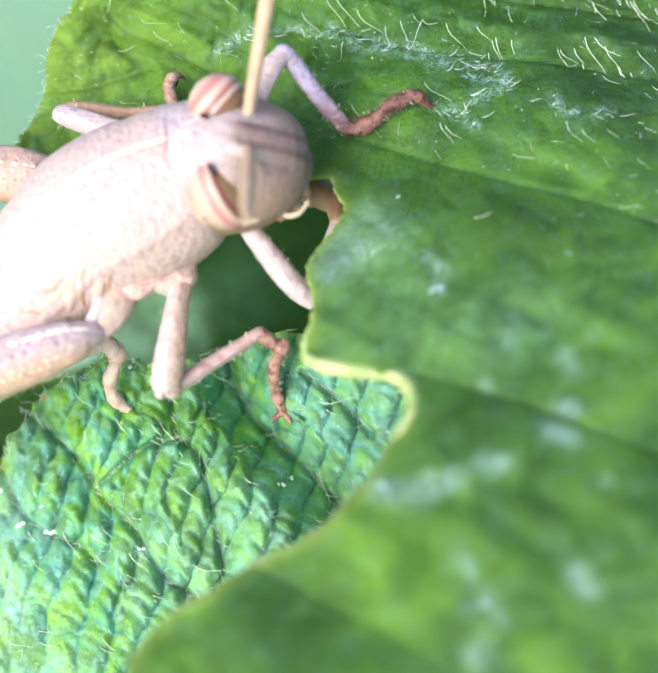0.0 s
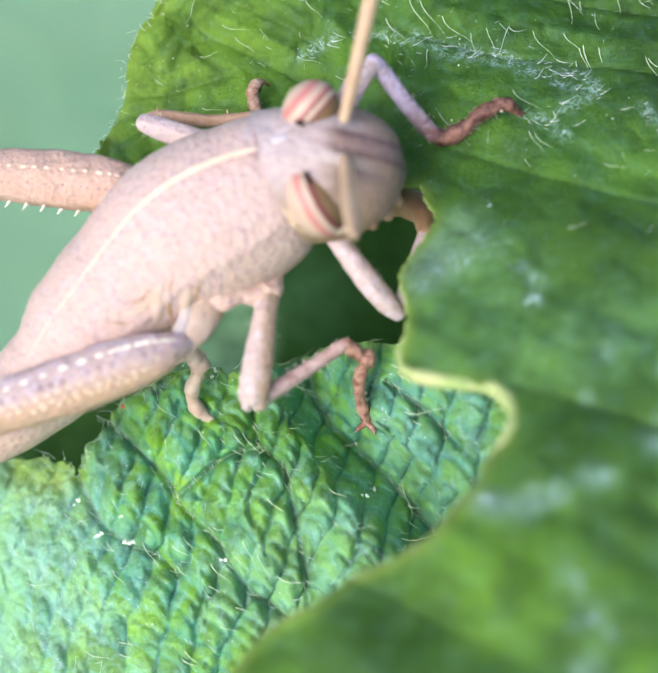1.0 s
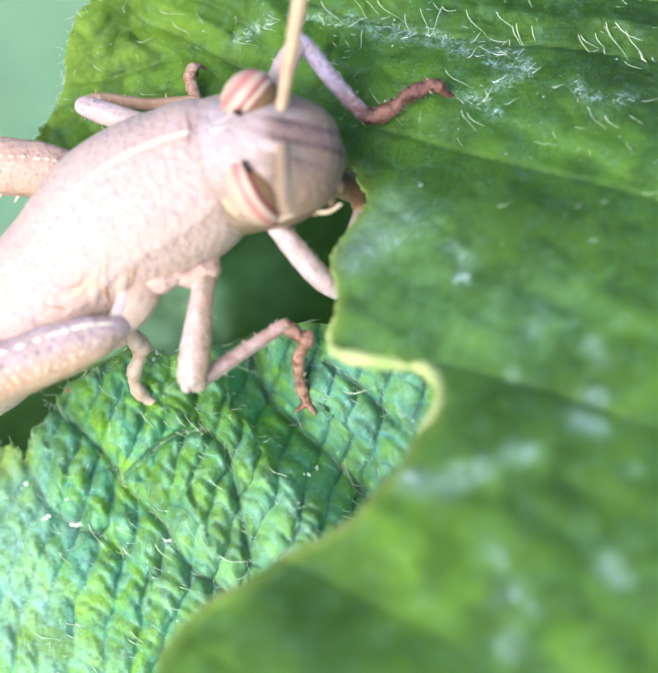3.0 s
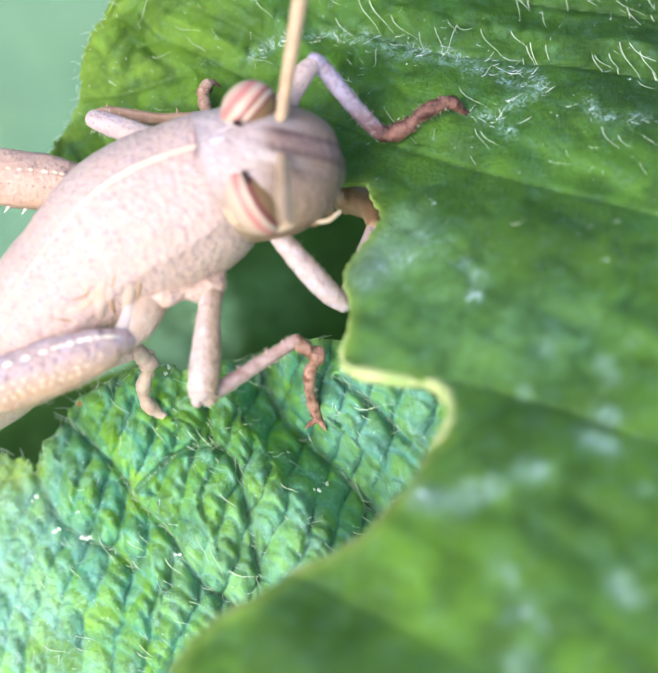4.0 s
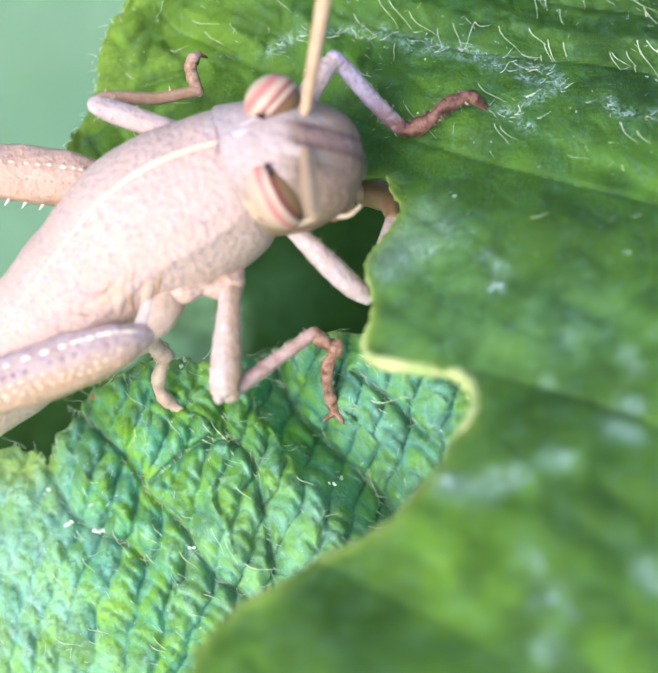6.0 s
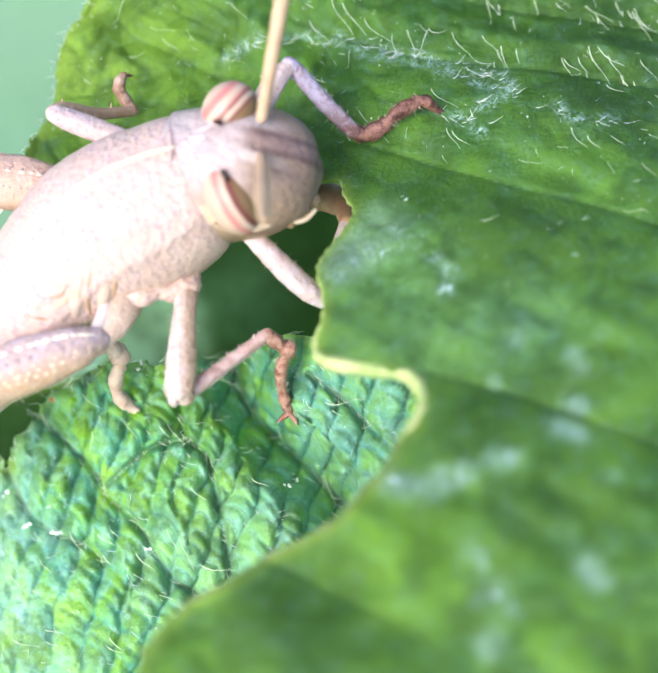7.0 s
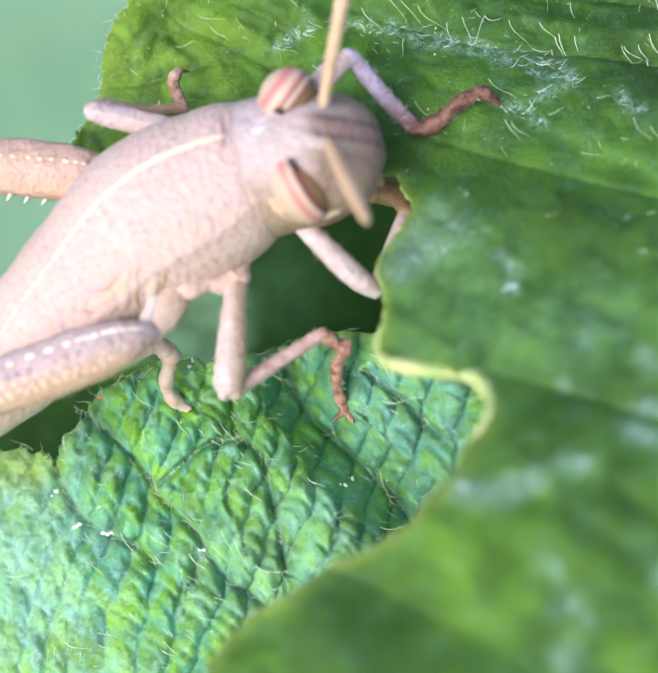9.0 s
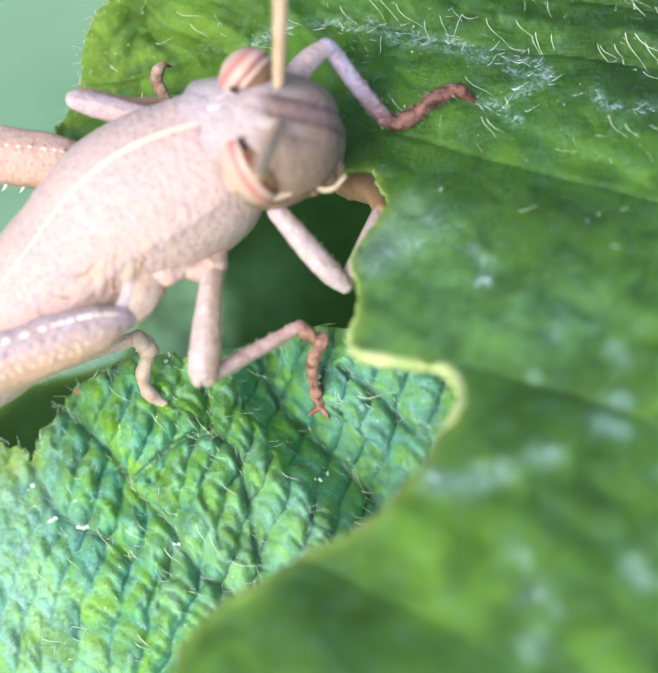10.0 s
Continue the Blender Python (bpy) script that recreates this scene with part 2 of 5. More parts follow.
# Margins are paler green; other patches put lit fields and shade into the colour
M_UPPER = leaf_material("leaf_green", (0.016, 0.064, 0.008), (0.036, 0.122, 0.013), (0.11, 0.265, 0.024), (0.055, 0.18, 0.065), 0.4, 0.13, furrow_shade=0.14, shine=0.4, coolness=0.32, lift=0.3, blotch=0.5,
    # The bluish tints beside the bite are painted sheen
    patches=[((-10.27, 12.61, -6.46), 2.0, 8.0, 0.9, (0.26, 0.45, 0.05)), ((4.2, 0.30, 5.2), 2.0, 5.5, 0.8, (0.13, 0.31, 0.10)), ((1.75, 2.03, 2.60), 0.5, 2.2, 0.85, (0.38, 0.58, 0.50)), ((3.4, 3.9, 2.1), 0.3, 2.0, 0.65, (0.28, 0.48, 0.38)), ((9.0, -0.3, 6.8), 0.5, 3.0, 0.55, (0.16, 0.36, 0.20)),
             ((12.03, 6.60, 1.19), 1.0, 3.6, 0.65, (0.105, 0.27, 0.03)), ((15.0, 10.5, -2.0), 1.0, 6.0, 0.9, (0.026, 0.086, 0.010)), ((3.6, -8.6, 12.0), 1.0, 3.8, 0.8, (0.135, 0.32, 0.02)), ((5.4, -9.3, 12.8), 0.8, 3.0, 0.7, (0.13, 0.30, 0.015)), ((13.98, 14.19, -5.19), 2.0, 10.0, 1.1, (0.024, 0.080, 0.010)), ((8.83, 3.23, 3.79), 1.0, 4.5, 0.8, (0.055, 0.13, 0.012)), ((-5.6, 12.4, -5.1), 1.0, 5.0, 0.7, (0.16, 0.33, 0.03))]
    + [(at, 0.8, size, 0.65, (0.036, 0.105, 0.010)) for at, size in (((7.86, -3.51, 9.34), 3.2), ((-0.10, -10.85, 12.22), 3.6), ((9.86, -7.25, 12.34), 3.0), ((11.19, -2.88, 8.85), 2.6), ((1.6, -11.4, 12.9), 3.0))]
    # Blurred bluish sheen painted as small pale spots
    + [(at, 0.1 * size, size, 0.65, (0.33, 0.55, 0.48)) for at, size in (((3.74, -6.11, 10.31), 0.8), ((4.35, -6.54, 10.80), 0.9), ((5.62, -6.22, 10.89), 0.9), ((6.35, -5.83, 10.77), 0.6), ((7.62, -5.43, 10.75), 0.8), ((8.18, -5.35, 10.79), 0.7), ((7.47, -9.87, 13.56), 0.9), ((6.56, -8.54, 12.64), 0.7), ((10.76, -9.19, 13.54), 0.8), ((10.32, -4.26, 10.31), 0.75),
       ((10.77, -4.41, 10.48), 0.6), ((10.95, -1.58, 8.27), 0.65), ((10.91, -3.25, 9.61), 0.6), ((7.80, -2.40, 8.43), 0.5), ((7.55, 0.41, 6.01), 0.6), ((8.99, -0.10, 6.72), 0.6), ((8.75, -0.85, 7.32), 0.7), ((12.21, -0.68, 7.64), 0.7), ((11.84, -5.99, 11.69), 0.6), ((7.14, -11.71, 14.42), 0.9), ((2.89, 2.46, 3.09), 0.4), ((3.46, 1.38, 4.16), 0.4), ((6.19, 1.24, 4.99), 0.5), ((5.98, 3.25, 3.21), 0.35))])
M_LOWER = leaf_material("young_leaf_green", (0.004, 0.034, 0.020), (0.062, 0.34, 0.060), (0.28, 0.59, 0.032), (0.078, 0.40, 0.37), 0.3, 0.7, (-0.95, -0.31, 0), 11.5, 16.5, 0.75, coolness=0.85, furrow_shade=0.9, shine=0.6, streak=0.4, blotch=0.42,
    # The second patch paints the fold's lit slope pale; the first is yellow-green leaf
    patches=[((-14.98, -6.58, -7.81), 1.1, 2.4, 1.7, (0.31, 0.42, 0.02)), ((2.4, -4.3, -2.2), 2.4, 5.2, 0.95, (0.15, 0.46, 0.44)), ((-3.16, -10.35, -2.42), 1.5, 5.8, 1.0, (0.25, 0.57, 0.40)), ((1.2, -8.6, -2.6), 1.0, 4.2, 0.9, (0.20, 0.52, 0.42)), ((-4.2, -5.0, -3.0), 1.0, 4.2, 0.6, (0.12, 0.40, 0.025))])
# Shade of the gap put into the green; pale patches imitate brighter background
M_UNDER = leaf_material("painted_shade_leaf_green", (0.014, 0.046, 0.009), (0.021, 0.067, 0.014), (0.03, 0.09, 0.02), (0.035, 0.115, 0.033), 0.6, 0.0, shine=0.15, patches=[((-8.17, 0.21, -21.00), 2.0, 4.0, 1.8, (0.24, 0.45, 0.28)), ((-2.94, 1.95, -21.00), 0.3, 3.5, 0.8, (0.09, 0.24, 0.11))])
M_CUT = plain("cut_leaf_rim", (0.26, 0.38, 0.12), (0.47, 0.50, 0.25), 0.8, 0.55)
M_DULL = plain("brownish_leaf_rim", (0.09, 0.17, 0.04), (0.22, 0.25, 0.10), 1.1, 0.5)
M_EDGE = plain("dull_leaf_rim", (0.14, 0.28, 0.05), (0.32, 0.43, 0.13), 1.1, 0.5)
M_HAIR = plain("leaf_hair", (0.46, 0.62, 0.40), (0.66, 0.77, 0.60), 2.0, 0.35)
M_MOTE = plain("whitish_mote", (0.62, 0.74, 0.66), (0.78, 0.84, 0.78), 3.0, 0.5)
M_FLECK = plain("pale_fleck", (0.24, 0.42, 0.38), (0.46, 0.62, 0.60), 3.0, 0.4)
M_GRAIN = plain("pale_grain", (0.4, 0.6, 0.5), (0.8, 0.86, 0.82), 1.0, 0.3)
M_FLUFF = plain("white_down", (0.62, 0.76, 0.74), (0.85, 0.9, 0.9), 1.0, 0.5)
M_STEM = plain("green_stem", (0.06, 0.16, 0.04), (0.12, 0.22, 0.06), 0.4, 0.5)
M_BODY = body_material("speckled_pink_skin", (0.545, 0.43, 0.445), (0.535, 0.372, 0.29), (0.30, 0.20, 0.28), 0.40, 3.3, -1.6, 3.2)
M_HIP = body_material("cream_and_tan_hip_skin", (0.50, 0.40, 0.36), (0.42, 0.28, 0.17), (0.36, 0.23, 0.17), 0.2, 2.6, -1.3, -0.4, (1, 0.1, -0.2), 0.2, mottle=0.08)
M_PADS = plain("cream_folds", (0.47, 0.35, 0.26), (0.55, 0.44, 0.40), 1.2, 0.5, 0.06)
M_CREASE = plain("tan_crease", (0.34, 0.21, 0.12), (0.42, 0.28, 0.18), 1.4, 0.55)
M_FOLD = plain("lavender_white_fold", (0.46, 0.40, 0.42), (0.53, 0.46, 0.44), 1.4, 0.45, 0.05)
M_LEG = body_material("speckled_leg_skin", (0.48, 0.40, 0.48), (0.51, 0.39, 0.35), (0.30, 0.17, 0.19), 0.34, 4.2, -2, 2, mottle=0.2)
M_MIDFEMUR = body_material("lavender_and_tan_leg_skin", (0.54, 0.47, 0.52), (0.38, 0.26, 0.18), (0.30, 0.20, 0.17), 0.34, 4.0, -0.4, 0.05, (1, 0.03, 0), 0.25, mottle=0.15)
M_FOREFEMUR = body_material("pale_and_tan_leg_skin", (0.56, 0.49, 0.58), (0.40, 0.26, 0.175), (0.30, 0.19, 0.17), 0.32, 4.4, 0.05, 0.4, (0.71, 0.71, 0), 0.2, mottle=0.1)
M_FEMUR = body_material("two_toned_femur_skin", (0.45, 0.385, 0.48), (0.43, 0.28, 0.18), (0.30, 0.21, 0.25), 0.3, 2.8, -0.1, 0.7, (0.31, -0.95, 0), 0.2, mottle=0.2)
def graded_shin():
    n = Nodes("lavender_to_red_shin")
    k = n.math("ADD", n.along((0.66, -0.75, 0), 1.6, 3.8), n.math("MULTIPLY", n.math("SUBTRACT", n.noise(1.8, 4.0), 0.5), 0.9), True)
    col = n.mix(k, (0.45, 0.40, 0.55), (0.2, 0.09, 0.085))
    col = n.mix(n.ramp(n.noise(2.6, 4.0, 0.7), (0.48, 0.0), (0.6, 0.55)), col, (0.26, 0.16, 0.17))
    col = n.mix(n.ramp(n.noise(1.7, 3.0, 0.6, 0.4), (0.52, 0.0), (0.66, 0.5)), col, (0.56, 0.50, 0.56))
    n.bump(n.noise(6.0, 4.0), 0.08, 0.9)
    return n.done(col, 0.42, 0.45)


M_FORESHIN = graded_shin()
M_FARFEMUR = body_material("peach_femur_skin", (0.48, 0.33, 0.29), (0.47, 0.30, 0.22), (0.30, 0.17, 0.17), 0.24, 2.6, -0.1, 0.5, (0.1, -1, 0), 0.2, mottle=0.12)
M_SHIN = plain("pink_brown_shin", (0.38, 0.24, 0.22), (0.56, 0.42, 0.42), 1.8, 0.45)
M_TANSHIN = plain("tan_shin", (0.42, 0.24, 0.15), (0.54, 0.37, 0.28), 1.8, 0.45)
M_FOOT = plain("red_brown_foot", (0.06, 0.02, 0.016), (0.30, 0.15, 0.12), 2.2, 0.35, 0.14)
M_PINKFOOT = plain("pink_red_foot", (0.17, 0.065, 0.045), (0.48, 0.29, 0.24), 2.2, 0.38, 0.14)
M_TANFOOT = plain("tan_foot", (0.22, 0.10, 0.05), (0.50, 0.36, 0.31), 1.1, 0.45, 0.10)
M_FOREFOOT = plain("brown_peach_foot", (0.28, 0.165, 0.095), (0.37, 0.235, 0.145), 1.0, 0.5, 0.05)
M_PALEFOOT = plain("peach_foot", (0.47, 0.33, 0.27), (0.58, 0.47, 0.42), 1.4, 0.45)
M_CLAW = plain("dark_claw", (0.05, 0.025, 0.02), (0.12, 0.05, 0.04), 2.0, 0.35)
M_FEELER = plain("buff_feeler", (0.41, 0.28, 0.185), (0.50, 0.365, 0.26), 0.9, 0.5)
M_GROOVE = plain("brown_groove", (0.16, 0.09, 0.06), (0.26, 0.16, 0.11), 1.5, 0.5)
M_PALP = plain("pale_palp", (0.42, 0.33, 0.23), (0.52, 0.43, 0.33), 1.5, 0.5)
M_CROWN = plain("pale_crown", (0.48, 0.42, 0.46), (0.56, 0.50, 0.54), 1.2, 0.5)
M_KEEL = plain("pale_yellow_keel", (0.66, 0.56, 0.43), (0.74, 0.66, 0.54), 1.2, 0.5)
M_CHEEK = plain("cream_cheek", (0.42, 0.31, 0.21), (0.52, 0.41, 0.31), 1.2, 0.5)
M_SPOTPALE = plain("bluish_white_crown", (0.50, 0.47, 0.58), (0.58, 0.54, 0.60), 2.0, 0.5)
M_COLLAR = plain("pinkish_line", (0.52, 0.33, 0.33), (0.56, 0.39, 0.39), 2.0, 0.5)
M_BEAD = plain("white_bead", (0.70, 0.66, 0.58), (0.80, 0.76, 0.70), 2.0, 0.5)
M_DARKBEAD = plain("grey_bead", (0.24, 0.17, 0.20), (0.38, 0.29, 0.33), 2.0, 0.5)
M_WART = plain("cream_wart", (0.68, 0.56, 0.42), (0.78, 0.69, 0.57), 2.0, 0.5)
M_BRISTLE = plain("pale_bristle", (0.62, 0.55, 0.46), (0.78, 0.72, 0.62), 2.0, 0.4)
M_SPOT = plain("eye_spot", (0.015, 0.006, 0.008), (0.04, 0.015, 0.015), 2.0, 0.25)
M_RUST = plain("rust_fleck", (0.35, 0.08, 0.03), (0.5, 0.16, 0.06), 2.0, 0.6)


def head_material():
    """A pale bluish collar, a lavender crown, a taupe face with a dark-edged band, tan cheeks."""
    n = Nodes("lavender_brown_head")
    wob = n.math("MULTIPLY", n.math("SUBTRACT", n.noise(0.7, 3.0), 0.5), 0.4)
    face = n.math("ADD", n.along((1, -0.12, -0.25), 0.75, 1.75), wob, True)
    crown = n.mix(n.math("ADD", n.along((1, 0, 0), -0.3, 1.1), wob, True), (0.47, 0.40, 0.43), (0.44, 0.36, 0.375))
    col = n.mix(face, crown, (0.215, 0.15, 0.12))
    cheek = n.math("ADD", n.along((-0.25, -1, 0.1), 1.0, 2.6), wob, True)
    col = n.mix(n.math("MULTIPLY", cheek, 0.75), col, (0.29, 0.195, 0.12))
    ahead = n.along((1, 0, 0), 2.0, 2.7)
    tilt = (0.2, 1, 0)

    def stripe(at, half, soft):
        low, high = n.along(tilt, at - half - soft, at - half), n.along(tilt, at + half, at + half + soft)
        return n.math("MULTIPLY", low, n.math("SUBTRACT", 1.0, high))

    onset = n.math("MULTIPLY", n.along((1, 0, 0), 0.6, 1.3), n.math("SUBTRACT", 1.0, n.along((1, 0, 0), 2.6, 4.2)))
    for at in (1.95, 0.42):
        col = n.mix(n.math("MULTIPLY", n.math("MULTIPLY", stripe(at, 0.16, 0.16), onset), 0.7), col, (0.50, 0.44, 0.46))
    col = n.mix(n.math("MULTIPLY", n.math("MULTIPLY", stripe(1.2, 0.35, 0.1), ahead), 0.6), col, (0.19, 0.125, 0.13))
    col = n.mix(n.math("MULTIPLY", n.math("MULTIPLY", stripe(1.55, 0.07, 0.12), ahead), 0.85), col, (0.10, 0.06, 0.065))
    col = n.mix(n.math("MULTIPLY", n.math("MULTIPLY", stripe(0.80, 0.07, 0.14), ahead), 0.85), col, (0.10, 0.06, 0.06))
    col = n.mix(n.ramp(n.noise(2.2, 5.0, 0.7), (0.45, 0.0), (0.75, 0.4)), col, (0.3, 0.22, 0.20))
    col = n.mix(n.ramp(n.cells(2.6), (0.12, 0.3), (0.25, 0.0)), col, (0.2, 0.11, 0.13))
    n.bump(n.math("ADD", n.cells(3.0), n.noise(4.0, 5.0, 0.7, 0.8)), 0.09, 0.8)
    n.bsdf.inputs["Subsurface Weight"].default_value = 0.08
    n.bsdf.inputs["Subsurface Radius"].default_value = (0.0009, 0.0005, 0.0004)
    return n.done(col, 0.42, 0.45)


def eye_material(name, *stops):
    """Stripes across the eye's own x axis, which run along its length."""
    n = Nodes(name)
    pos = n.math("ADD", n.along((1, 0, 0), -1.1, 1.1), n.math("MULTIPLY", n.math("SUBTRACT", n.noise(1.5), 0.5), 0.05))
    return n.done(n.ramp(pos, *stops), 0.42, 0.4)


CREAM, PINK, DEEP, OLIVE = (0.46, 0.35, 0.29), (0.44, 0.18, 0.175), (0.15, 0.045, 0.04), (0.19, 0.12, 0.06)
M_EYE_FAR = eye_material("striped_eye", (0.0, CREAM), (0.14, CREAM), (0.19, PINK), (0.29, PINK), (0.34, CREAM), (0.43, CREAM), (0.47, PINK), (0.53, DEEP), (0.57, CREAM), (0.63, CREAM), (0.68, DEEP), (0.74, OLIVE), (1.0, OLIVE))
M_EYE_NEAR = eye_material("banded_eye", (0.0, CREAM), (0.46, CREAM), (0.52, PINK), (0.59, PINK), (0.64, CREAM), (0.70, CREAM), (0.74, DEEP), (0.79, DEEP), (0.83, OLIVE), (1.0, OLIVE))
M_HEAD = head_material()


def ground_material():
    n = Nodes("grass_ground")
    col = n.mix(n.ramp(n.noise(0.004, 5.0, 0.65), (0.35, 0.0), (0.65, 1.0)), (0.16, 0.34, 0.20), (0.26, 0.45, 0.28))
    col = n.mix(n.ramp(n.noise(0.05, 4.0), (0.5, 0.0), (0.7, 0.5)), col, (0.28, 0.42, 0.2))
    n.bump(n.noise(0.05, 5.0), 20.0, 0.8)
    return n.done(col, 0.7, 0.3)


M_GROUND = ground_material()


# ---- mesh helpers; lengths in millimetres, in the slanted frame ----
def curve_points(pts, sub):
    """A smooth line through the given points."""
    p = np.array(pts, float)
    p = np.vstack([2 * p[0] - p[1], p, 2 * p[-1] - p[-2]])
    out = []
    for i in range(1, len(p) - 2):
        for s in np.arange(sub) / sub:
            a, b, c, d = p[i - 1:i + 3]
            out.append(0.5 * (2 * b + (c - a) * s + (2 * a - 5 * b + 4 * c - d) * s * s + (3 * b - a - 3 * c + d) * s ** 3))
    out.append(p[-2])
    return np.array(out)


def loft(pts, radii, seg=16, sub=6, up=(0, 0, 1), shape=None, origin=(0, 0, 0), flat=1.0, cap=1.0):
    """A closed, round-ended limb along pts with the given radii; flat: depth over width."""
    line = curve_points([(*p, r) for p, r in zip(pts, radii)], sub)
    mid, rad = line[:, :3] - np.array(origin), np.maximum(line[:, 3], 0.01)
    tan = np.gradient(mid, axis=0)
    tan /= np.linalg.norm(tan, axis=1)[:, None]
    extra = []
    for end, sign in ((0, -1), (-1, 1)):
        caps = [(mid[end] + sign * tan[end] * rad[end] * cap * math.sin(a), rad[end] * math.cos(a), tan[end]) for a in (0.5, 0.95, 1.3)]
        extra.append(caps)
    mid = np.vstack([[c[0] for c in extra[0][::-1]], mid, [c[0] for c in extra[1]]])
    rad = np.concatenate([[c[1] for c in extra[0][::-1]], rad, [c[1] for c in extra[1]]])
    tan = np.vstack([[c[2] for c in extra[0][::-1]], tan, [c[2] for c in extra[1]]])
    side = np.cross(tan, np.array(up, float))
    side /= np.linalg.norm(side, axis=1)[:, None]
    top = np.cross(side, tan)
    ang = np.linspace(0, 2 * math.pi, seg, endpoint=False)
    n = len(mid)
    grow = np.ones((n, seg))
    if shape:
        s = np.linspace(0, 1, n)
        grow = np.array([[shape(a, b) for b in ang] for a in s])
    ring = mid[:, None] + (rad[:, None] * grow)[..., None] * (side[:, None] * np.cos(ang)[:, None] + flat * top[:, None] * np.sin(ang)[:, None])
    verts = np.vstack([ring.reshape(-1, 3), mid[:1] - tan[:1] * rad[0] * 0.3 * cap, mid[-1:] + tan[-1:] * rad[-1] * 0.3 * cap])
    faces = []
    for i in range(n - 1):
        for j in range(seg):
            k = (j + 1) % seg
            faces.append((i * seg + j, i * seg + k, (i + 1) * seg + k, (i + 1) * seg + j))
    for j in range(seg):
        k = (j + 1) % seg
        faces.append((n * seg, k, j))
        faces.append((n * seg + 1, (n - 1) * seg + j, (n - 1) * seg + k))
    return verts, faces


def ball(center, axes, turn=None, rings=14, seg=20, shape=None):
    """An ellipsoid; turn: a 3 x 3 matrix of its axes as columns."""
    t, a = np.meshgrid(np.linspace(0, math.pi, rings + 1), np.linspace(0, 2 * math.pi, seg, endpoint=False), indexing="ij")
    unit = np.stack([np.sin(t) * np.cos(a), np.sin(t) * np.sin(a), np.cos(t)], -1)
    grow = shape(unit) if shape else np.ones(unit.shape[:2])
    p = unit * grow[..., None] * np.array(axes)
    if turn is not None:
        p = p @ np.array(turn).T
    verts = (p + np.array(center)).reshape(-1, 3)
    faces = [(i * seg + j, (i + 1) * seg + j, (i + 1) * seg + (j + 1) % seg, i * seg + (j + 1) % seg) for i in range(rings) for j in range(seg)]
    return verts, faces


def joined(*pieces):
    verts, faces, at = [], [], 0
    for v, f in pieces:
        verts.append(np.array(v))
        faces += [tuple(i + at for i in face) for face in f]
        at += len(v)
    return np.vstack(verts), faces


def part(name, shape, material, parent=None, label="", at=None, attributes=None):
    """One smooth mesh object out of vertices in millimetres, under a thing or a part, with its origin at the point at."""
    verts, faces = shape
    mesh = bpy.data.meshes.new(name)
    mesh.from_pydata((np.array(verts) * MM).tolist(), [], faces)
    mesh.validate()
    mesh.polygons.foreach_set("use_smooth", [True] * len(mesh.polygons))
    mesh.materials.append(material)
    for key, values in (attributes or {}).items():
        if len(values) == len(mesh.vertices):
            mesh.attributes.new(key, "FLOAT", "POINT").data.foreach_set("value", np.asarray(values, np.float32))
    ob = new(name, mesh)
    if parent:
        ob.parent = parent
    if at is not None:
        ob.matrix_basis = Matrix.Translation(Vector(at) * MM)
    if label:
        ob["label"] = label
    return ob


def axes_to(way, hint=(0, 0, 1)):
    """Columns x, y, z of a frame whose y points along way and whose z leans to hint."""
    y = Vector(way).normalized()
    x = y.cross(Vector(hint)).normalized()
    return np.array([x, y, x.cross(y)]).T


# ---- the leaves' surfaces ----
def poly(c, u, v):
    u, v = u / 10, v / 10
    terms = [1 + 0 * u, u, v, u * u, u * v, v * v, u ** 3, u * u * v, u * v * v, v ** 3, v ** 4]
    return sum(a * b for a, b in zip(c, terms))


def line_distance(u, v, lines):
    """The distance to the nearest of several polylines."""
    best = np.full(u.shape, 1e9)
    for line in lines:
        p = curve_points([(a, b, 0) for a, b in line], 4)[:, :2]
        for a, b in zip(p[:-1], p[1:]):
            d = b - a
            s = np.clip(((u - a[0]) * d[0] + (v - a[1]) * d[1]) / (d @ d), 0, 1)
            best = np.minimum(best, np.hypot(u - a[0] - s * d[0], v - a[1] - s * d[1]))
    return best


JITTER = np.random.RandomState(3).rand(64, 64, 3)


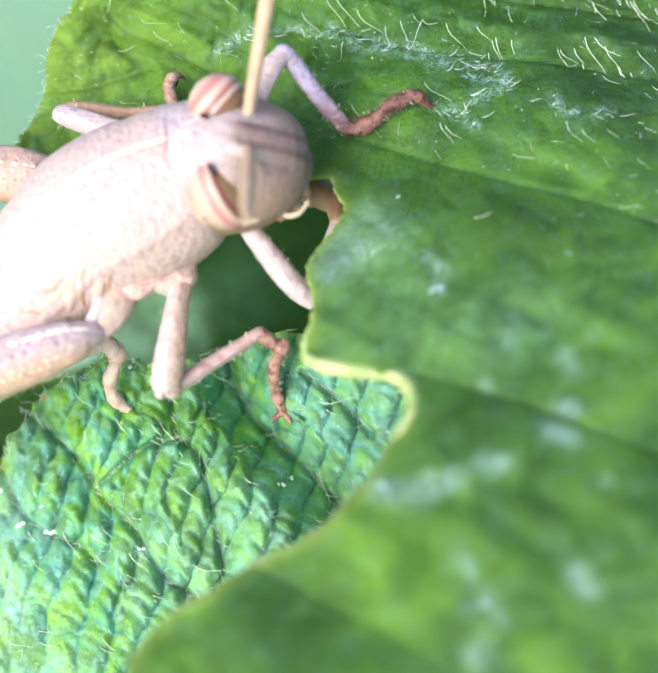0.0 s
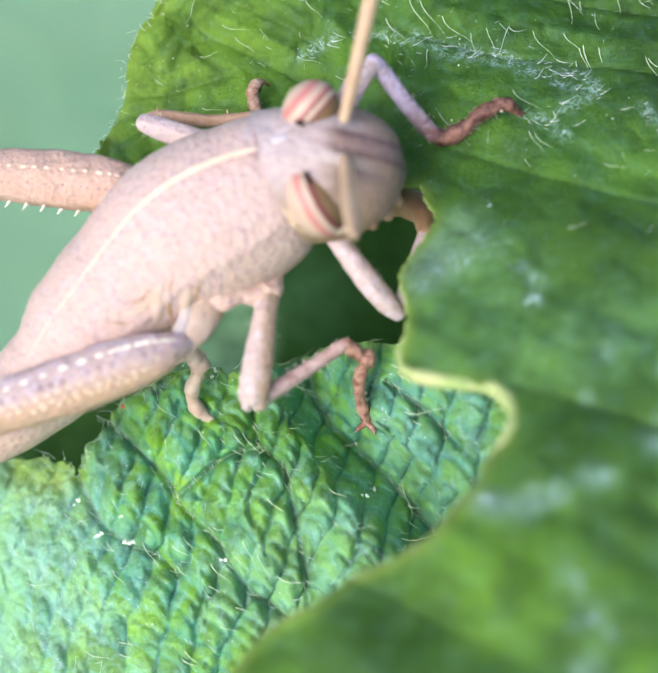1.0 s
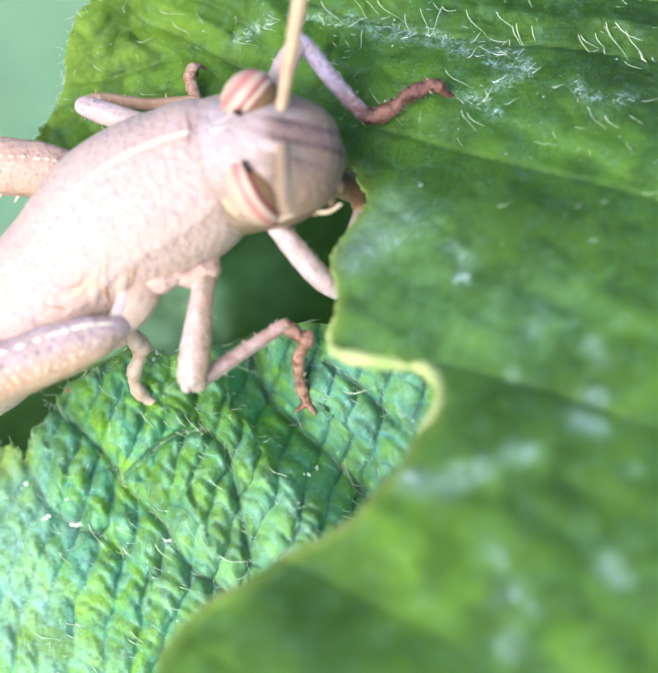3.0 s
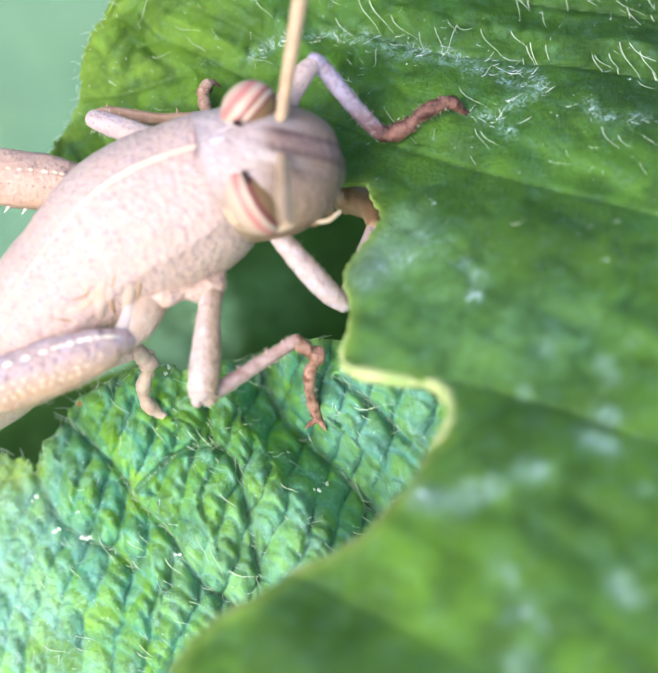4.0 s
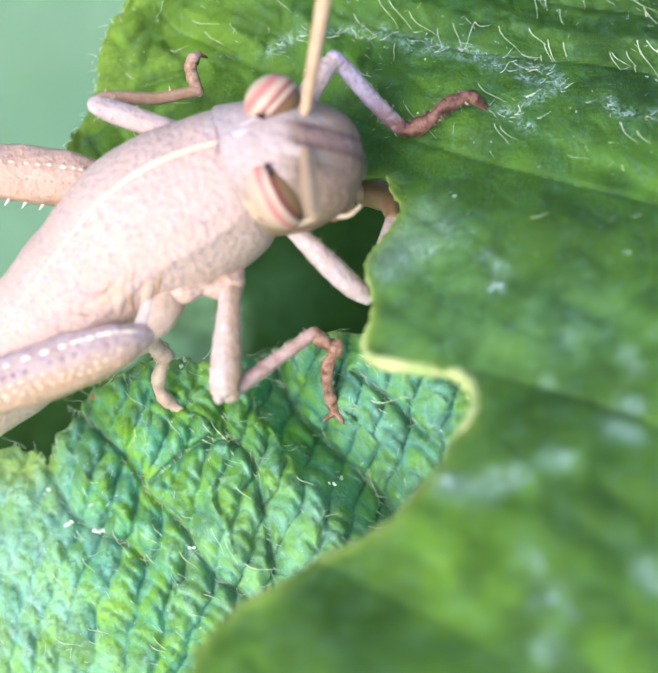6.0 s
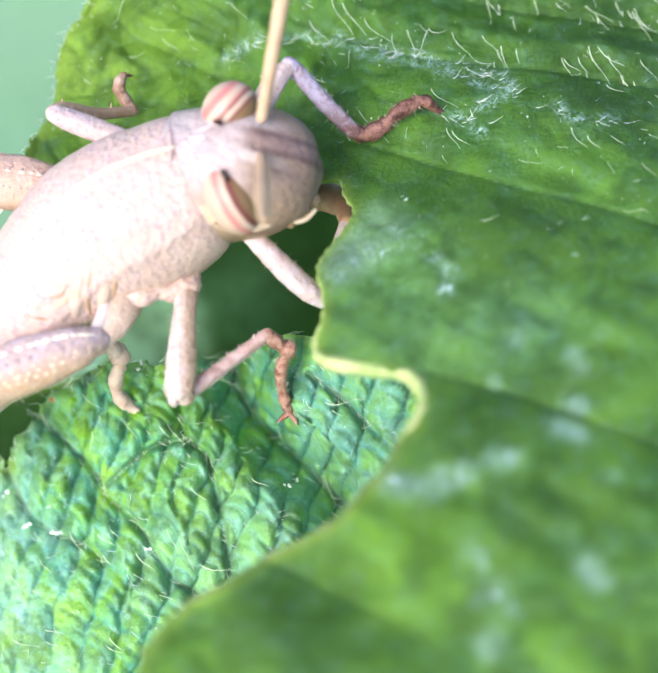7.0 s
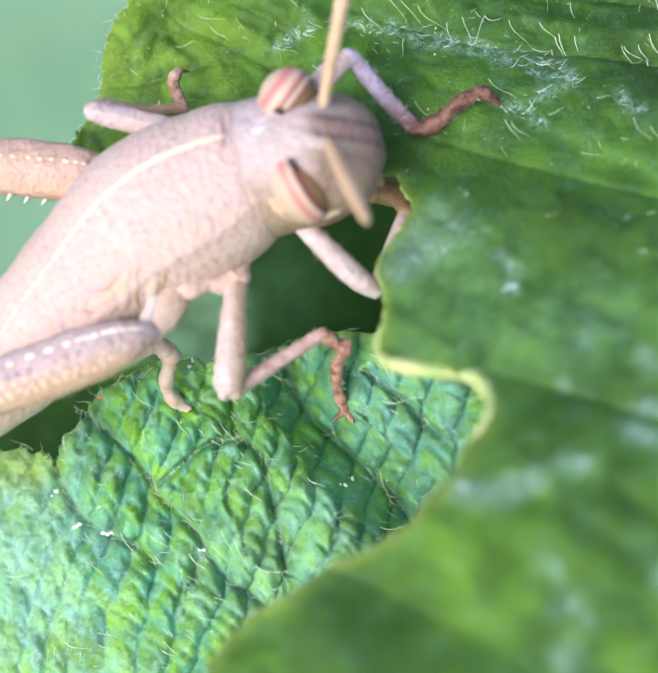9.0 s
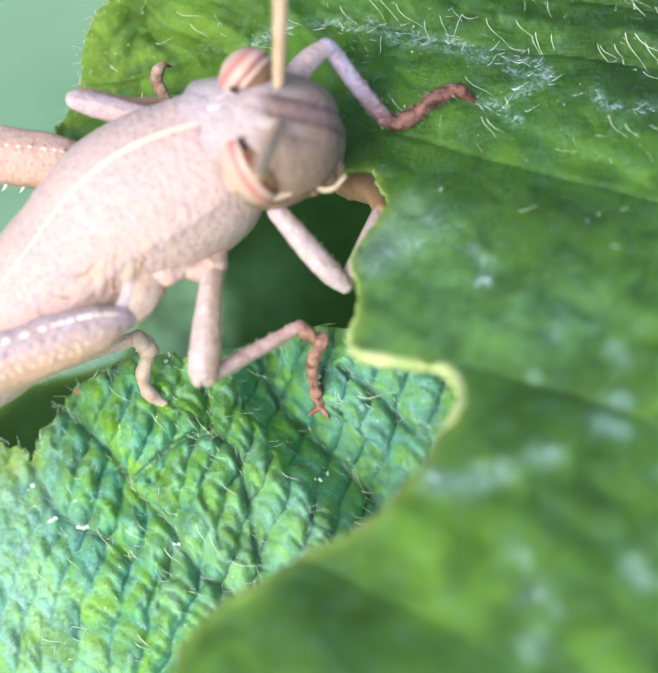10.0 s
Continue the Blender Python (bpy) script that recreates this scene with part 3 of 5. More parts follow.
def pillows(u, v, size, stretch, angle):
    """Cells of a net of small veins: the gap between the two nearest seeds, 0 on the net, and a height for each cell."""
    c, s = math.cos(radians(angle)), math.sin(radians(angle))
    k = 2.2 / size
    u, v = (u + 0.20 * size * (np.sin(k * v + 1.3 * np.sin(0.7 * k * u)) + 0.5 * np.sin(2.3 * k * v + u)),
            v + 0.20 * size * (np.sin(k * u * 1.1 + 0.8) + 0.5 * np.sin(2.1 * k * u + 1.7 * v)))
    x, y = (u * c + v * s) / (size * stretch), (-u * s + v * c) / size
    i, j = np.floor(x).astype(int), np.floor(y).astype(int)
    first, second, tall = np.full(u.shape, 9.0), np.full(u.shape, 9.0), np.zeros(u.shape)
    for di in (-2, -1, 0, 1, 2):
        for dj in (-2, -1, 0, 1, 2):
            k = JITTER[(i + di) % 64, (j + dj) % 64]
            d = np.hypot((i + di + 0.5 + 0.8 * (k[..., 0] - 0.5) - x) * stretch ** 0.5, j + dj + 0.5 + 0.8 * (k[..., 1] - 0.5) - y)
            nearer = d < first
            second = np.where(nearer, first, np.minimum(second, d))
            tall = np.where(nearer, k[..., 2], tall)
            first = np.where(nearer, d, first)
    return second - first, tall


def ropes(u, v, width, pitch, angle, field):
    """Chains of swollen puckers between ladder veins: the height across a chain and along it, how far over each pucker one is, and two numbers of each pucker's own."""
    c, s = math.cos(radians(angle)), math.sin(radians(angle))
    p, q = u * c + v * s, -u * s + v * c
    p = p + field * 0.61 + 0.24 * np.sin(0.55 * q + 1.7 * field + 0.9 * np.sin(0.5 * p)) + 0.08 * np.sin(1.9 * q + 1.0 + 1.2 * p) + 0.05 * np.sin(4.3 * q + 0.9 * p + 2 * field) + 0.2 * np.sin(0.9 * p + field)
    strip = np.floor(p / width)
    over = p / width - strip
    k = JITTER[strip.astype(int) % 64, 7]
    q = q + 3 * k[..., 0] + 0.13 * np.sin(2.6 * q + 6 * k[..., 1]) + 0.06 * np.sin(1.3 * q + 3 * p)
    step = q / (pitch * (0.75 + 0.6 * k[..., 2])) + 1.5 * (over - 0.5) ** 2 + 0.7 * over
    cell = np.floor(step)
    up = step - cell
    own = JITTER[strip.astype(int) % 64, cell.astype(int) % 64]
    bulge = np.sin(math.pi * over ** 1.35) ** 0.75
    pucker = np.sin(math.pi * up ** 0.8) ** 0.8
    return bulge * (0.75 + 0.4 * k[..., 1]), pucker * (0.5 + 0.7 * own[..., 1]), over, up, own[..., 0], own[..., 2]


class Surface:
    """A leaf blade: a broad curved sheet with sunk veins and swollen fields between them."""

    def __init__(self, coefs, veins, sink, swell, reach, net, net_height, rope=None, folds=(), wave=1.0):
        self.coefs, self.veins, self.sink, self.swell, self.reach, self.net, self.net_height = coefs, veins, sink, swell, reach, net, net_height
        self.rope, self.folds, self.wave = rope, folds, wave

    def relief(self, u, v):
        d = line_distance(u, v, self.veins)
        gap, tall = pillows(u, v, *self.net)
        soft = np.sin(np.clip(gap / 0.9, 0, 1) * math.pi / 2)
        if not self.rope:
            taut = 0.22 + 0.78 * np.clip((0.6 * v - 0.5 * u - 2.5) / 5, 0, 1)
            soft, tall = 1 - taut * (1 - soft), 0.5 + taut * (tall - 0.5)
        fields = 1 - np.exp(-(d / self.reach) ** 2)
        part_field = 0.3 + 0.7 * fields
        w = -self.sink * np.exp(-(d / 0.12) ** 2) + self.swell * fields + self.net_height * soft * (0.55 + 0.9 * tall) * part_field
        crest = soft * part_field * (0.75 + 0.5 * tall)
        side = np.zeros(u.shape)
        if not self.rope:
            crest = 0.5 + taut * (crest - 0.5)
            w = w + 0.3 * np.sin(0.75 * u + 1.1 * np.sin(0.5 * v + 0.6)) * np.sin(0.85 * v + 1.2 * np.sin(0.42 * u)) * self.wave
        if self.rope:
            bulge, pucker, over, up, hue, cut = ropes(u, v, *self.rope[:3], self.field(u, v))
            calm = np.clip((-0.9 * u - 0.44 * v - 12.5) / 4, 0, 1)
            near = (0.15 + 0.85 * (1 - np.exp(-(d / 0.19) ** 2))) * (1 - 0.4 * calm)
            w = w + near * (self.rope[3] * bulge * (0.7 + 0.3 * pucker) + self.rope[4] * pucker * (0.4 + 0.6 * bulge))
            # Clefts between puckers, which the material paints dark like shade
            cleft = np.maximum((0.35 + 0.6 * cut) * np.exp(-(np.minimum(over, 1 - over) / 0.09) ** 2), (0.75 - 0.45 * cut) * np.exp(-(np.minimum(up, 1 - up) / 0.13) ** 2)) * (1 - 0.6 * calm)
            # Right and lower lobe sides, for the painted sky sheen and darker crests
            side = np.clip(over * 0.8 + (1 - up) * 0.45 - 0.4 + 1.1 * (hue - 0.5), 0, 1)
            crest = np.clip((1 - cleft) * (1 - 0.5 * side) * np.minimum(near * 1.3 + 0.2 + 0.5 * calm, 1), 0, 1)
        for line, depth, width in self.folds:
            w = w - depth * np.exp(-(line_distance(u, v, [line]) / width) ** 2)
        w = w + 0.015 * np.sin(9 * u + 4 * np.sin(3 * v)) * np.sin(8 * v + 3 * np.sin(4 * u)) + 0.12 * np.sin(1.7 * u + 2 * np.sin(0.9 * v)) * np.sin(1.9 * v + 1.0)
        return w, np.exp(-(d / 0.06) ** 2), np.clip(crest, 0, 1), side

    def field(self, u, v):
        """The number of the nearest vein, so that the strips break at the veins' midlines."""
        return np.argmin([line_distance(u, v, [line]) for line in self.veins], axis=0).astype(float)

    def height(self, u, v):
        u, v = np.asarray(u, float), np.asarray(v, float)
        return poly(self.coefs, u, v) + self.relief(u, v)[0]

    def point(self, u, v):
        return (u, v, float(self.height(np.array([u]), np.array([v]))[0]))


def smooth_outline(pts, sub, tooth, seed):
    p = curve_points([(a, b, 0) for a, b in pts], sub)[:, :2]
    rnd = np.random.RandomState(seed)
    step = np.gradient(p, axis=0)
    normal = np.stack([step[:, 1], -step[:, 0]], 1) / np.maximum(np.linalg.norm(step, axis=1), 1e-9)[:, None]
    wave = np.convolve(rnd.rand(len(p)) - 0.5, np.ones(3) / 3, "same")
    return p + normal * (wave * tooth)[:, None]


def margin_distance(u, v, outline):
    best = np.full(u.shape, 1e9)
    for a, b in zip(outline, np.roll(outline, -1, 0)):
        d = b - a
        s = np.clip(((u - a[0]) * d[0] + (v - a[1]) * d[1]) / max(d @ d, 1e-12), 0, 1)
        best = np.minimum(best, (u - a[0] - s * d[0]) ** 2 + (v - a[1] - s * d[1]) ** 2)
    return np.sqrt(best)


def blade(outline, surface, step, smears=()):
    """A sheet inside an outline, its border vertices drawn onto the outline; smears: lines of pale fluff and painted
    sheen with a width.
    """
    lo, hi = outline.min(0) - step, outline.max(0) + step
    nu, nv = int((hi[0] - lo[0]) / step) + 2, int((hi[1] - lo[1]) / step) + 2
    u, v = np.meshgrid(lo[0] + np.arange(nu) * step, lo[1] + np.arange(nv) * step, indexing="ij")
    a, b = outline, np.roll(outline, -1, 0)
    inside = np.zeros(u.shape, bool)
    for (x0, y0), (x1, y1) in zip(a, b):
        if y0 != y1:
            inside ^= ((y0 > v) != (y1 > v)) & (u < (x1 - x0) * (v - y0) / (y1 - y0) + x0)
    keep = inside[:-1, :-1] | inside[1:, :-1] | inside[:-1, 1:] | inside[1:, 1:]
    used = np.zeros(u.shape, bool)
    for di in (0, 1):
        for dj in (0, 1):
            used[di:nu - 1 + di, dj:nv - 1 + dj] |= keep
    rim = used & ~inside
    pu, pv = u[rim], v[rim]
    best, bu, bv = np.full(pu.shape, 1e9), pu.copy(), pv.copy()
    for p, q in zip(a, b):
        d = q - p
        s = np.clip(((pu - p[0]) * d[0] + (pv - p[1]) * d[1]) / max(d @ d, 1e-12), 0, 1)
        x, y = p[0] + s * d[0], p[1] + s * d[1]
        far = np.hypot(pu - x, pv - y)
        closer = far < best
        best, bu, bv = np.where(closer, far, best), np.where(closer, x, bu), np.where(closer, y, bv)
    u[rim], v[rim] = bu, bv
    index = np.full(u.shape, -1)
    index[used] = np.arange(used.sum())
    i, j = np.nonzero(keep)
    faces = np.stack([index[i, j], index[i + 1, j], index[i + 1, j + 1], index[i, j + 1]], 1).tolist()
    fu, fv = u[used], v[used]
    relief, rib, crest, side = surface.relief(fu, fv)
    smear = np.zeros(fu.shape)
    for line, width in smears:
        smear = np.maximum(smear, np.exp(-(line_distance(fu, fv, [line]) / width) ** 2))
    margin = np.exp(-(margin_distance(fu, fv, outline[::2]) / 0.3) ** 2)
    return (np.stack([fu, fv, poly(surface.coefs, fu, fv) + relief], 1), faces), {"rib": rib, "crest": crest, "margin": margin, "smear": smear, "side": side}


def thicken(ob, mm):
    mod = ob.modifiers.new("thickness", "SOLIDIFY")
    mod.thickness = mm * MM
    mod.offset = -1
    return ob


def hairs(roots, ways, lengths, radius, seed):
    """Many fine bent hairs in one mesh."""
    rnd = np.random.RandomState(seed)
    verts, faces = [], []
    for root, way, length in zip(roots, ways, lengths):
        way = Vector(way).normalized()
        bend = Vector(rnd.normal(0, 0.25, 3))
        side = way.cross(Vector((0.3, 0.2, 1))).normalized()
        over = side.cross(way)
        at = len(verts)
        for k in range(6):
            s = k / 5
            mid = Vector(root) + way * length * s + bend * length * s * s * 0.5 + side * (0.06 * length * math.sin(5.2 * s))
            r = radius * (1.05 - 0.75 * s)
            for m in range(4):
                verts.append(mid + side * r * math.cos(m * math.pi / 2) + over * r * math.sin(m * math.pi / 2))
        for k in range(5):
            for m in range(4):
                q = (m + 1) % 4
                faces.append((at + k * 4 + m, at + k * 4 + q, at + k * 4 + 4 + q, at + k * 4 + 4 + m))
        faces.append((at + 20, at + 21, at + 22, at + 23))
    return np.array(verts), faces


def within(outline, pts):
    inside = np.zeros(len(pts), bool)
    for (x0, y0), (x1, y1) in zip(outline, np.roll(outline, -1, 0)):
        if y0 != y1:
            inside ^= ((y0 > pts[:, 1]) != (y1 > pts[:, 1])) & (pts[:, 0] < (x1 - x0) * (pts[:, 1] - y0) / (y1 - y0) + x0)
    return inside


def scattered(count, low, high, outline, seed):
    pts = np.random.RandomState(seed).uniform(low, high, (count, 2))
    return pts[within(outline, pts)]


def blob_fleck(center, size, seed):
    """A small uneven smear of crumbs lying on a leaf."""
    rnd = np.random.RandomState(seed)
    way = np.array([rnd.normal(1, 0.3), rnd.normal(0.3, 0.5), 0.0])
    bits = []
    for k in range(4):
        bumps = rnd.normal(0, 1, (3, 3))
        at = np.array(center) + way * size * rnd.uniform(-0.9, 0.9) + np.array([*rnd.normal(0, 0.25 * size, 2), 0])
        half = size * rnd.uniform(0.25, 0.6)
        bits.append(ball(at, (half, half * rnd.uniform(0.5, 0.9), half * 0.4), axes_to((*rnd.normal(0, 1, 2), 0.1)), 6, 8, lambda n: 1 + 0.16 * np.sin(n @ bumps.T * 2.2).sum(-1)))
    return joined(*bits)


def crumbs(leaf, surface, pts, low, high, seed):
    """Fine pale grains strewn over a leaf in place of small glints, in one mesh."""
    r = np.random.RandomState(seed)
    h = surface.height(pts[:, 0], pts[:, 1])
    bits = [ball((u, v, w + 0.02), (a, a * 0.7, a * 0.5), axes_to((*r.normal(0, 1, 2), 0.1)), 4, 6) for (u, v), w, a in zip(pts, h, r.uniform(low, high, len(pts)))]
    return tagged(part("pale_bits", joined(*bits), M_GRAIN, leaf, "fine pale grains in place of small glints"), kind="stuff")


# ---- ground ----
ground = new("ground", bpy.data.meshes.new("ground"))
ground.data.from_pydata([(-300, -300, 0), (300, -300, 0), (300, 300, 0), (-300, 300, 0)], [], [(0, 1, 2, 3)])
ground.data.materials.append(M_GROUND)
tagged(ground, "mown green grass far below the plant", "ground", kind="structure")

# ---- the plant ----
plant = new("plant")
plant.matrix_world = pose(0.035, 0.05, 0)
tagged(plant, "hairy green garden plant with crinkled, chewed leaves", "plant")


def on_plant(ob):
    """Puts a part that is built in the slanted frame under the plant."""
    ob.parent = plant
    ob.matrix_basis = plant.matrix_world.inverted() @ FRAME
    return ob


BITE = [(1.96, 6.16), (2.16, 5.41), (2.53, 4.79), (2.24, 4.07), (1.65, 3.28), (1.18, 2.59), (0.99, 2.00), (1.26, 0.77), (1.14, -0.28), (0.96, -1.05), (1.23, -1.65), (2.77, -1.97), (4.43, -2.20), (4.99, -2.69), (5.11, -3.33), (4.83, -3.96), (4.06, -4.84), (3.63, -5.62), (2.72, -6.55), (1.82, -7.56), (0.54, -8.42), (-0.74, -9.07), (-2.03, -9.86), (-3.31, -10.52), (-4.27, -11.31), (-5.37, -12.52)]
OUTER = [(-5.94, -14.46), (-4.09, -17.14), (1.99, -18.16), (10.94, -16.64), (18.22, -11.02), (23.17, -1.94), (25.58, 9.28), (22.26, 18.16), (10.63, 22.20), (-1.29, 21.58), (-8.55, 18.30), (-9.24, 15.72), (-9.96, 14.38), (-10.72, 13.38), (-11.12, 12.03), (-11.27, 10.82), (-11.65, 9.77), (-12.02, 8.60), (-12.43, 7.75), (-11.32, 7.05), (-9.02, 6.07), (-5.05, 5.57), (-1.24, 5.87), (0.62, 6.19)]
UPPER = Surface([3.689, 3.597, -8.231, -0.847, -0.746, 0.067, -0.142, 0.355, -0.836, 0.802, 0.058],
    [[(-8.36, 14.36), (-7.45, 13.44), (-5.65, 12.59), (-3.25, 11.16), (-0.12, 9.57), (2.52, 8.14), (4.72, 7.37), (7.93, 6.33), (13.67, 4.67), (23.06, 1.11)], [(-2.49, 16.25), (-0.13, 14.21), (2.60, 13.14), (5.48, 12.26), (8.34, 11.91), (14.64, 11.06), (25.37, 8.64)],
     [(2.63, 16.64), (8.51, 14.99), (15.02, 13.99), (26.72, 12.90)], [(5.26, -2.03), (7.98, -2.74), (10.01, -3.36), (12.35, -4.20), (20.31, -7.37)],
     [(-1.07, -9.08), (2.08, -10.39), (4.80, -11.57), (8.01, -13.75)], [(-11.26, 10.62), (-9.23, 10.76), (-6.83, 11.51)], [(-6.66, 15.11), (-4.07, 13.88), (-2.48, 12.82)]],
    0.18, 0.65, 1.4, (1.35, 1.35, 40), 0.42)
upper_outline = np.vstack([smooth_outline(BITE, 8, 0.16, 1)[:-1], smooth_outline(OUTER, 8, 0.32, 2)])
DOWN = [[(1.83, 13.26), (3.75, 12.29), (5.66, 11.94), (7.94, 11.60), (9.60, 10.85)], [(6.26, 9.27), (7.36, 9.05), (8.04, 8.33)], [(11.48, 9.62), (11.80, 9.11), (12.89, 9.00), (13.84, 9.10)], [(-3.25, 12.36), (-2.27, 12.95), (-1.88, 13.14)],
        [(3.16, 12.84), (4.50, 12.40), (6.02, 12.17)], [(6.37, 11.44), (8.08, 11.52), (9.20, 11.30)], [(7.85, 10.90), (9.24, 10.63), (9.40, 10.26), (8.05, 9.65)], [(-0.71, 13.22), (0.65, 13.40), (1.23, 12.77)]]
# Lines along which bluish sheen is painted on the leaf
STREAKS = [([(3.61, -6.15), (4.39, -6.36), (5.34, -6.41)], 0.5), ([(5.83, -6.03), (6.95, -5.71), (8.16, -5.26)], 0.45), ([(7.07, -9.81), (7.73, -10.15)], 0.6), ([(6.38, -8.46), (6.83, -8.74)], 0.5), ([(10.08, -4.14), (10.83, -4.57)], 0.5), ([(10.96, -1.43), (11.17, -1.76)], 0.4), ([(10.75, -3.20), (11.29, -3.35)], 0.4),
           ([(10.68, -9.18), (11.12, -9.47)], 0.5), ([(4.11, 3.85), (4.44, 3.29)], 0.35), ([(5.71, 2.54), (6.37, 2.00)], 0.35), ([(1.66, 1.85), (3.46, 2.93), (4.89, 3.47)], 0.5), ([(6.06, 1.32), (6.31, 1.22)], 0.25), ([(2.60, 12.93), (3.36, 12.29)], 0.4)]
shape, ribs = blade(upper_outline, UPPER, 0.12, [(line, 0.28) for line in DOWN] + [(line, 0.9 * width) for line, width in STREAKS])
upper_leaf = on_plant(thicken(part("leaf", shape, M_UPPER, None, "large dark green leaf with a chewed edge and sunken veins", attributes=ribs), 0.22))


def rim_line(outline_pts, surface, lift, sub=6):
    p = curve_points([(a, b, 0) for a, b in outline_pts], sub)[:, :2]
    h = surface.height(p[:, 0], p[:, 1]) + lift
    return np.column_stack([p, h])


cut = rim_line(BITE[8:17], UPPER, -0.26)
part("chewed_rim", loft(cut, [(0.11 + 0.2 * math.sin(math.pi * i / (len(cut) - 1)) ** 0.7) * (1 + 0.12 * math.sin(i * 0.5) + 0.1 * math.sin(i * 1.3 + 1)) for i in range(len(cut))], 8, 1), M_CUT, upper_leaf, "pale yellow chewed leaf rim")
cut = rim_line(BITE[0:9], UPPER, -0.12)
part("chewed_rim", loft(cut, [0.08 + 0.04 * math.sin(i * 1.7) for i in range(len(cut))], 8, 1), M_EDGE, upper_leaf)
cut = rim_line(BITE[16:26], UPPER, -0.14)
part("chewed_rim", loft(cut, [0.10 + 0.03 * math.sin(i * 1.3) for i in range(len(cut))], 8, 1), M_DULL, upper_leaf)

LOWER_TOP = [(-23.20, -7.32), (-18.96, -6.23), (-16.45, -6.04), (-14.90, -5.95), (-13.90, -6.19), (-13.38, -6.77), (-13.12, -5.83), (-12.59, -4.97), (-11.90, -4.08), (-11.24, -3.28), (-10.21, -2.61), (-8.67, -1.87), (-7.23, -1.74), (-5.80, -1.88), (-4.61, -1.52), (-3.23, -1.18), (-1.48, -0.66), (-0.12, -0.54), (1.40, -0.42), (3.10, 0.08), (5.33, -0.11)]
LOWER_REST = [(7.67, -2.15), (8.67, -6.70), (7.04, -13.14), (2.50, -19.05), (-5.16, -22.58), (-15.49, -23.56), (-22.13, -20.04), (-25.07, -13.02)]
LOWER = Surface([-3.532, 3.501, -3.478, -0.579, 0.604, -1.424],
    [[(-12.38, -4.04), (-10.95, -5.08), (-9.14, -6.78), (-8.40, -7.94), (-7.08, -9.00), (-5.48, -11.21), (-3.83, -12.31), (-0.87, -15.35)], [(-5.48, -3.04), (-5.16, -4.18), (-4.91, -5.17), (-3.96, -5.90), (-3.52, -7.36), (-3.06, -9.22), (-2.73, -11.65), (-2.39, -15.43)],
     [(-13.33, -6.92), (-11.99, -9.01), (-9.48, -10.10), (-8.56, -10.84)], [(-3.23, -1.28), (-1.94, -4.12), (0.63, -6.50), (2.30, -8.31), (4.31, -11.38)],
     [(-4.91, -5.17), (-6.53, -5.65), (-8.51, -7.33)], [(0.64, -2.20), (2.14, -3.31), (3.61, -4.78)]],
    0.3, 1.0, 1.2, (0.42, 1.5, 20), 0.13, (1.25, 0.82, -16, 0.54, 0.24),
    [([(-3.23, -1.28), (-1.94, -4.12), (0.63, -6.50), (2.30, -8.31), (4.31, -11.38)], 4.2, 1.6)])
lower_outline = np.vstack([smooth_outline(LOWER_TOP, 8, 0.35, 5)[:-1], smooth_outline(LOWER_REST, 6, 0.3, 6)])
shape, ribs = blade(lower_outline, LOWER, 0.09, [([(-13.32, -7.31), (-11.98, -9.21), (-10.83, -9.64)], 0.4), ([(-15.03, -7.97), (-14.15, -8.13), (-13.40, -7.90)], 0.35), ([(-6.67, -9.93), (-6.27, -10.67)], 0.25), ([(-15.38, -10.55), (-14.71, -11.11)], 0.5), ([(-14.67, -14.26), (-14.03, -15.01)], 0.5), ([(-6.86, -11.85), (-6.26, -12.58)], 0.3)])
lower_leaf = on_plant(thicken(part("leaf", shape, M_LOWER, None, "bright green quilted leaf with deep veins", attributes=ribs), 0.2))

# Added leaf that fills the dark gap below the others
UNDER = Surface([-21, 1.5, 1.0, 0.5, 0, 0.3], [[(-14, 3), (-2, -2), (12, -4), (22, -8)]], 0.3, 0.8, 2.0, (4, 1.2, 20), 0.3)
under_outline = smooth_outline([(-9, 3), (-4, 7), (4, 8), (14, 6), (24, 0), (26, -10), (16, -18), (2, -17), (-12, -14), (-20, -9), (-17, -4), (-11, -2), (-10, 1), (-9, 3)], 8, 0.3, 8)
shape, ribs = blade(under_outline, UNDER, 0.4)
under_leaf = on_plant(thicken(part("leaf", shape, M_UNDER, None, "added dark leaf beneath the others, shade put into its green", attributes=ribs), 0.25))

on_plant(part("stem", loft([(28, -2, 2), (30, -1, -10), (32, 0, -40), (38, 40, -120), (36, 170, -300), tuple(FRAME.inverted() @ plant.matrix_world.translation * 1000)], [1.0, 1.3, 1.6, 2.2, 2.8, 3.2], 12, 8, up=(1, 0, 0)), M_STEM))
on_plant(part("leaf_stalk", loft([(31, -1, -20), (28, -3, -14), (21, -5, -2), (16, -8, -0.8)], [1.0, 0.9, 0.7, 0.4], 10, 6), M_STEM))
on_plant(part("leaf_stalk", loft([(31.5, 0, -34), (28, -4, -26), (23, -6, -18)], [1.0, 0.8, 0.5], 10, 6), M_STEM))

# hairs on the leaves
rnd = np.random.RandomState(11)


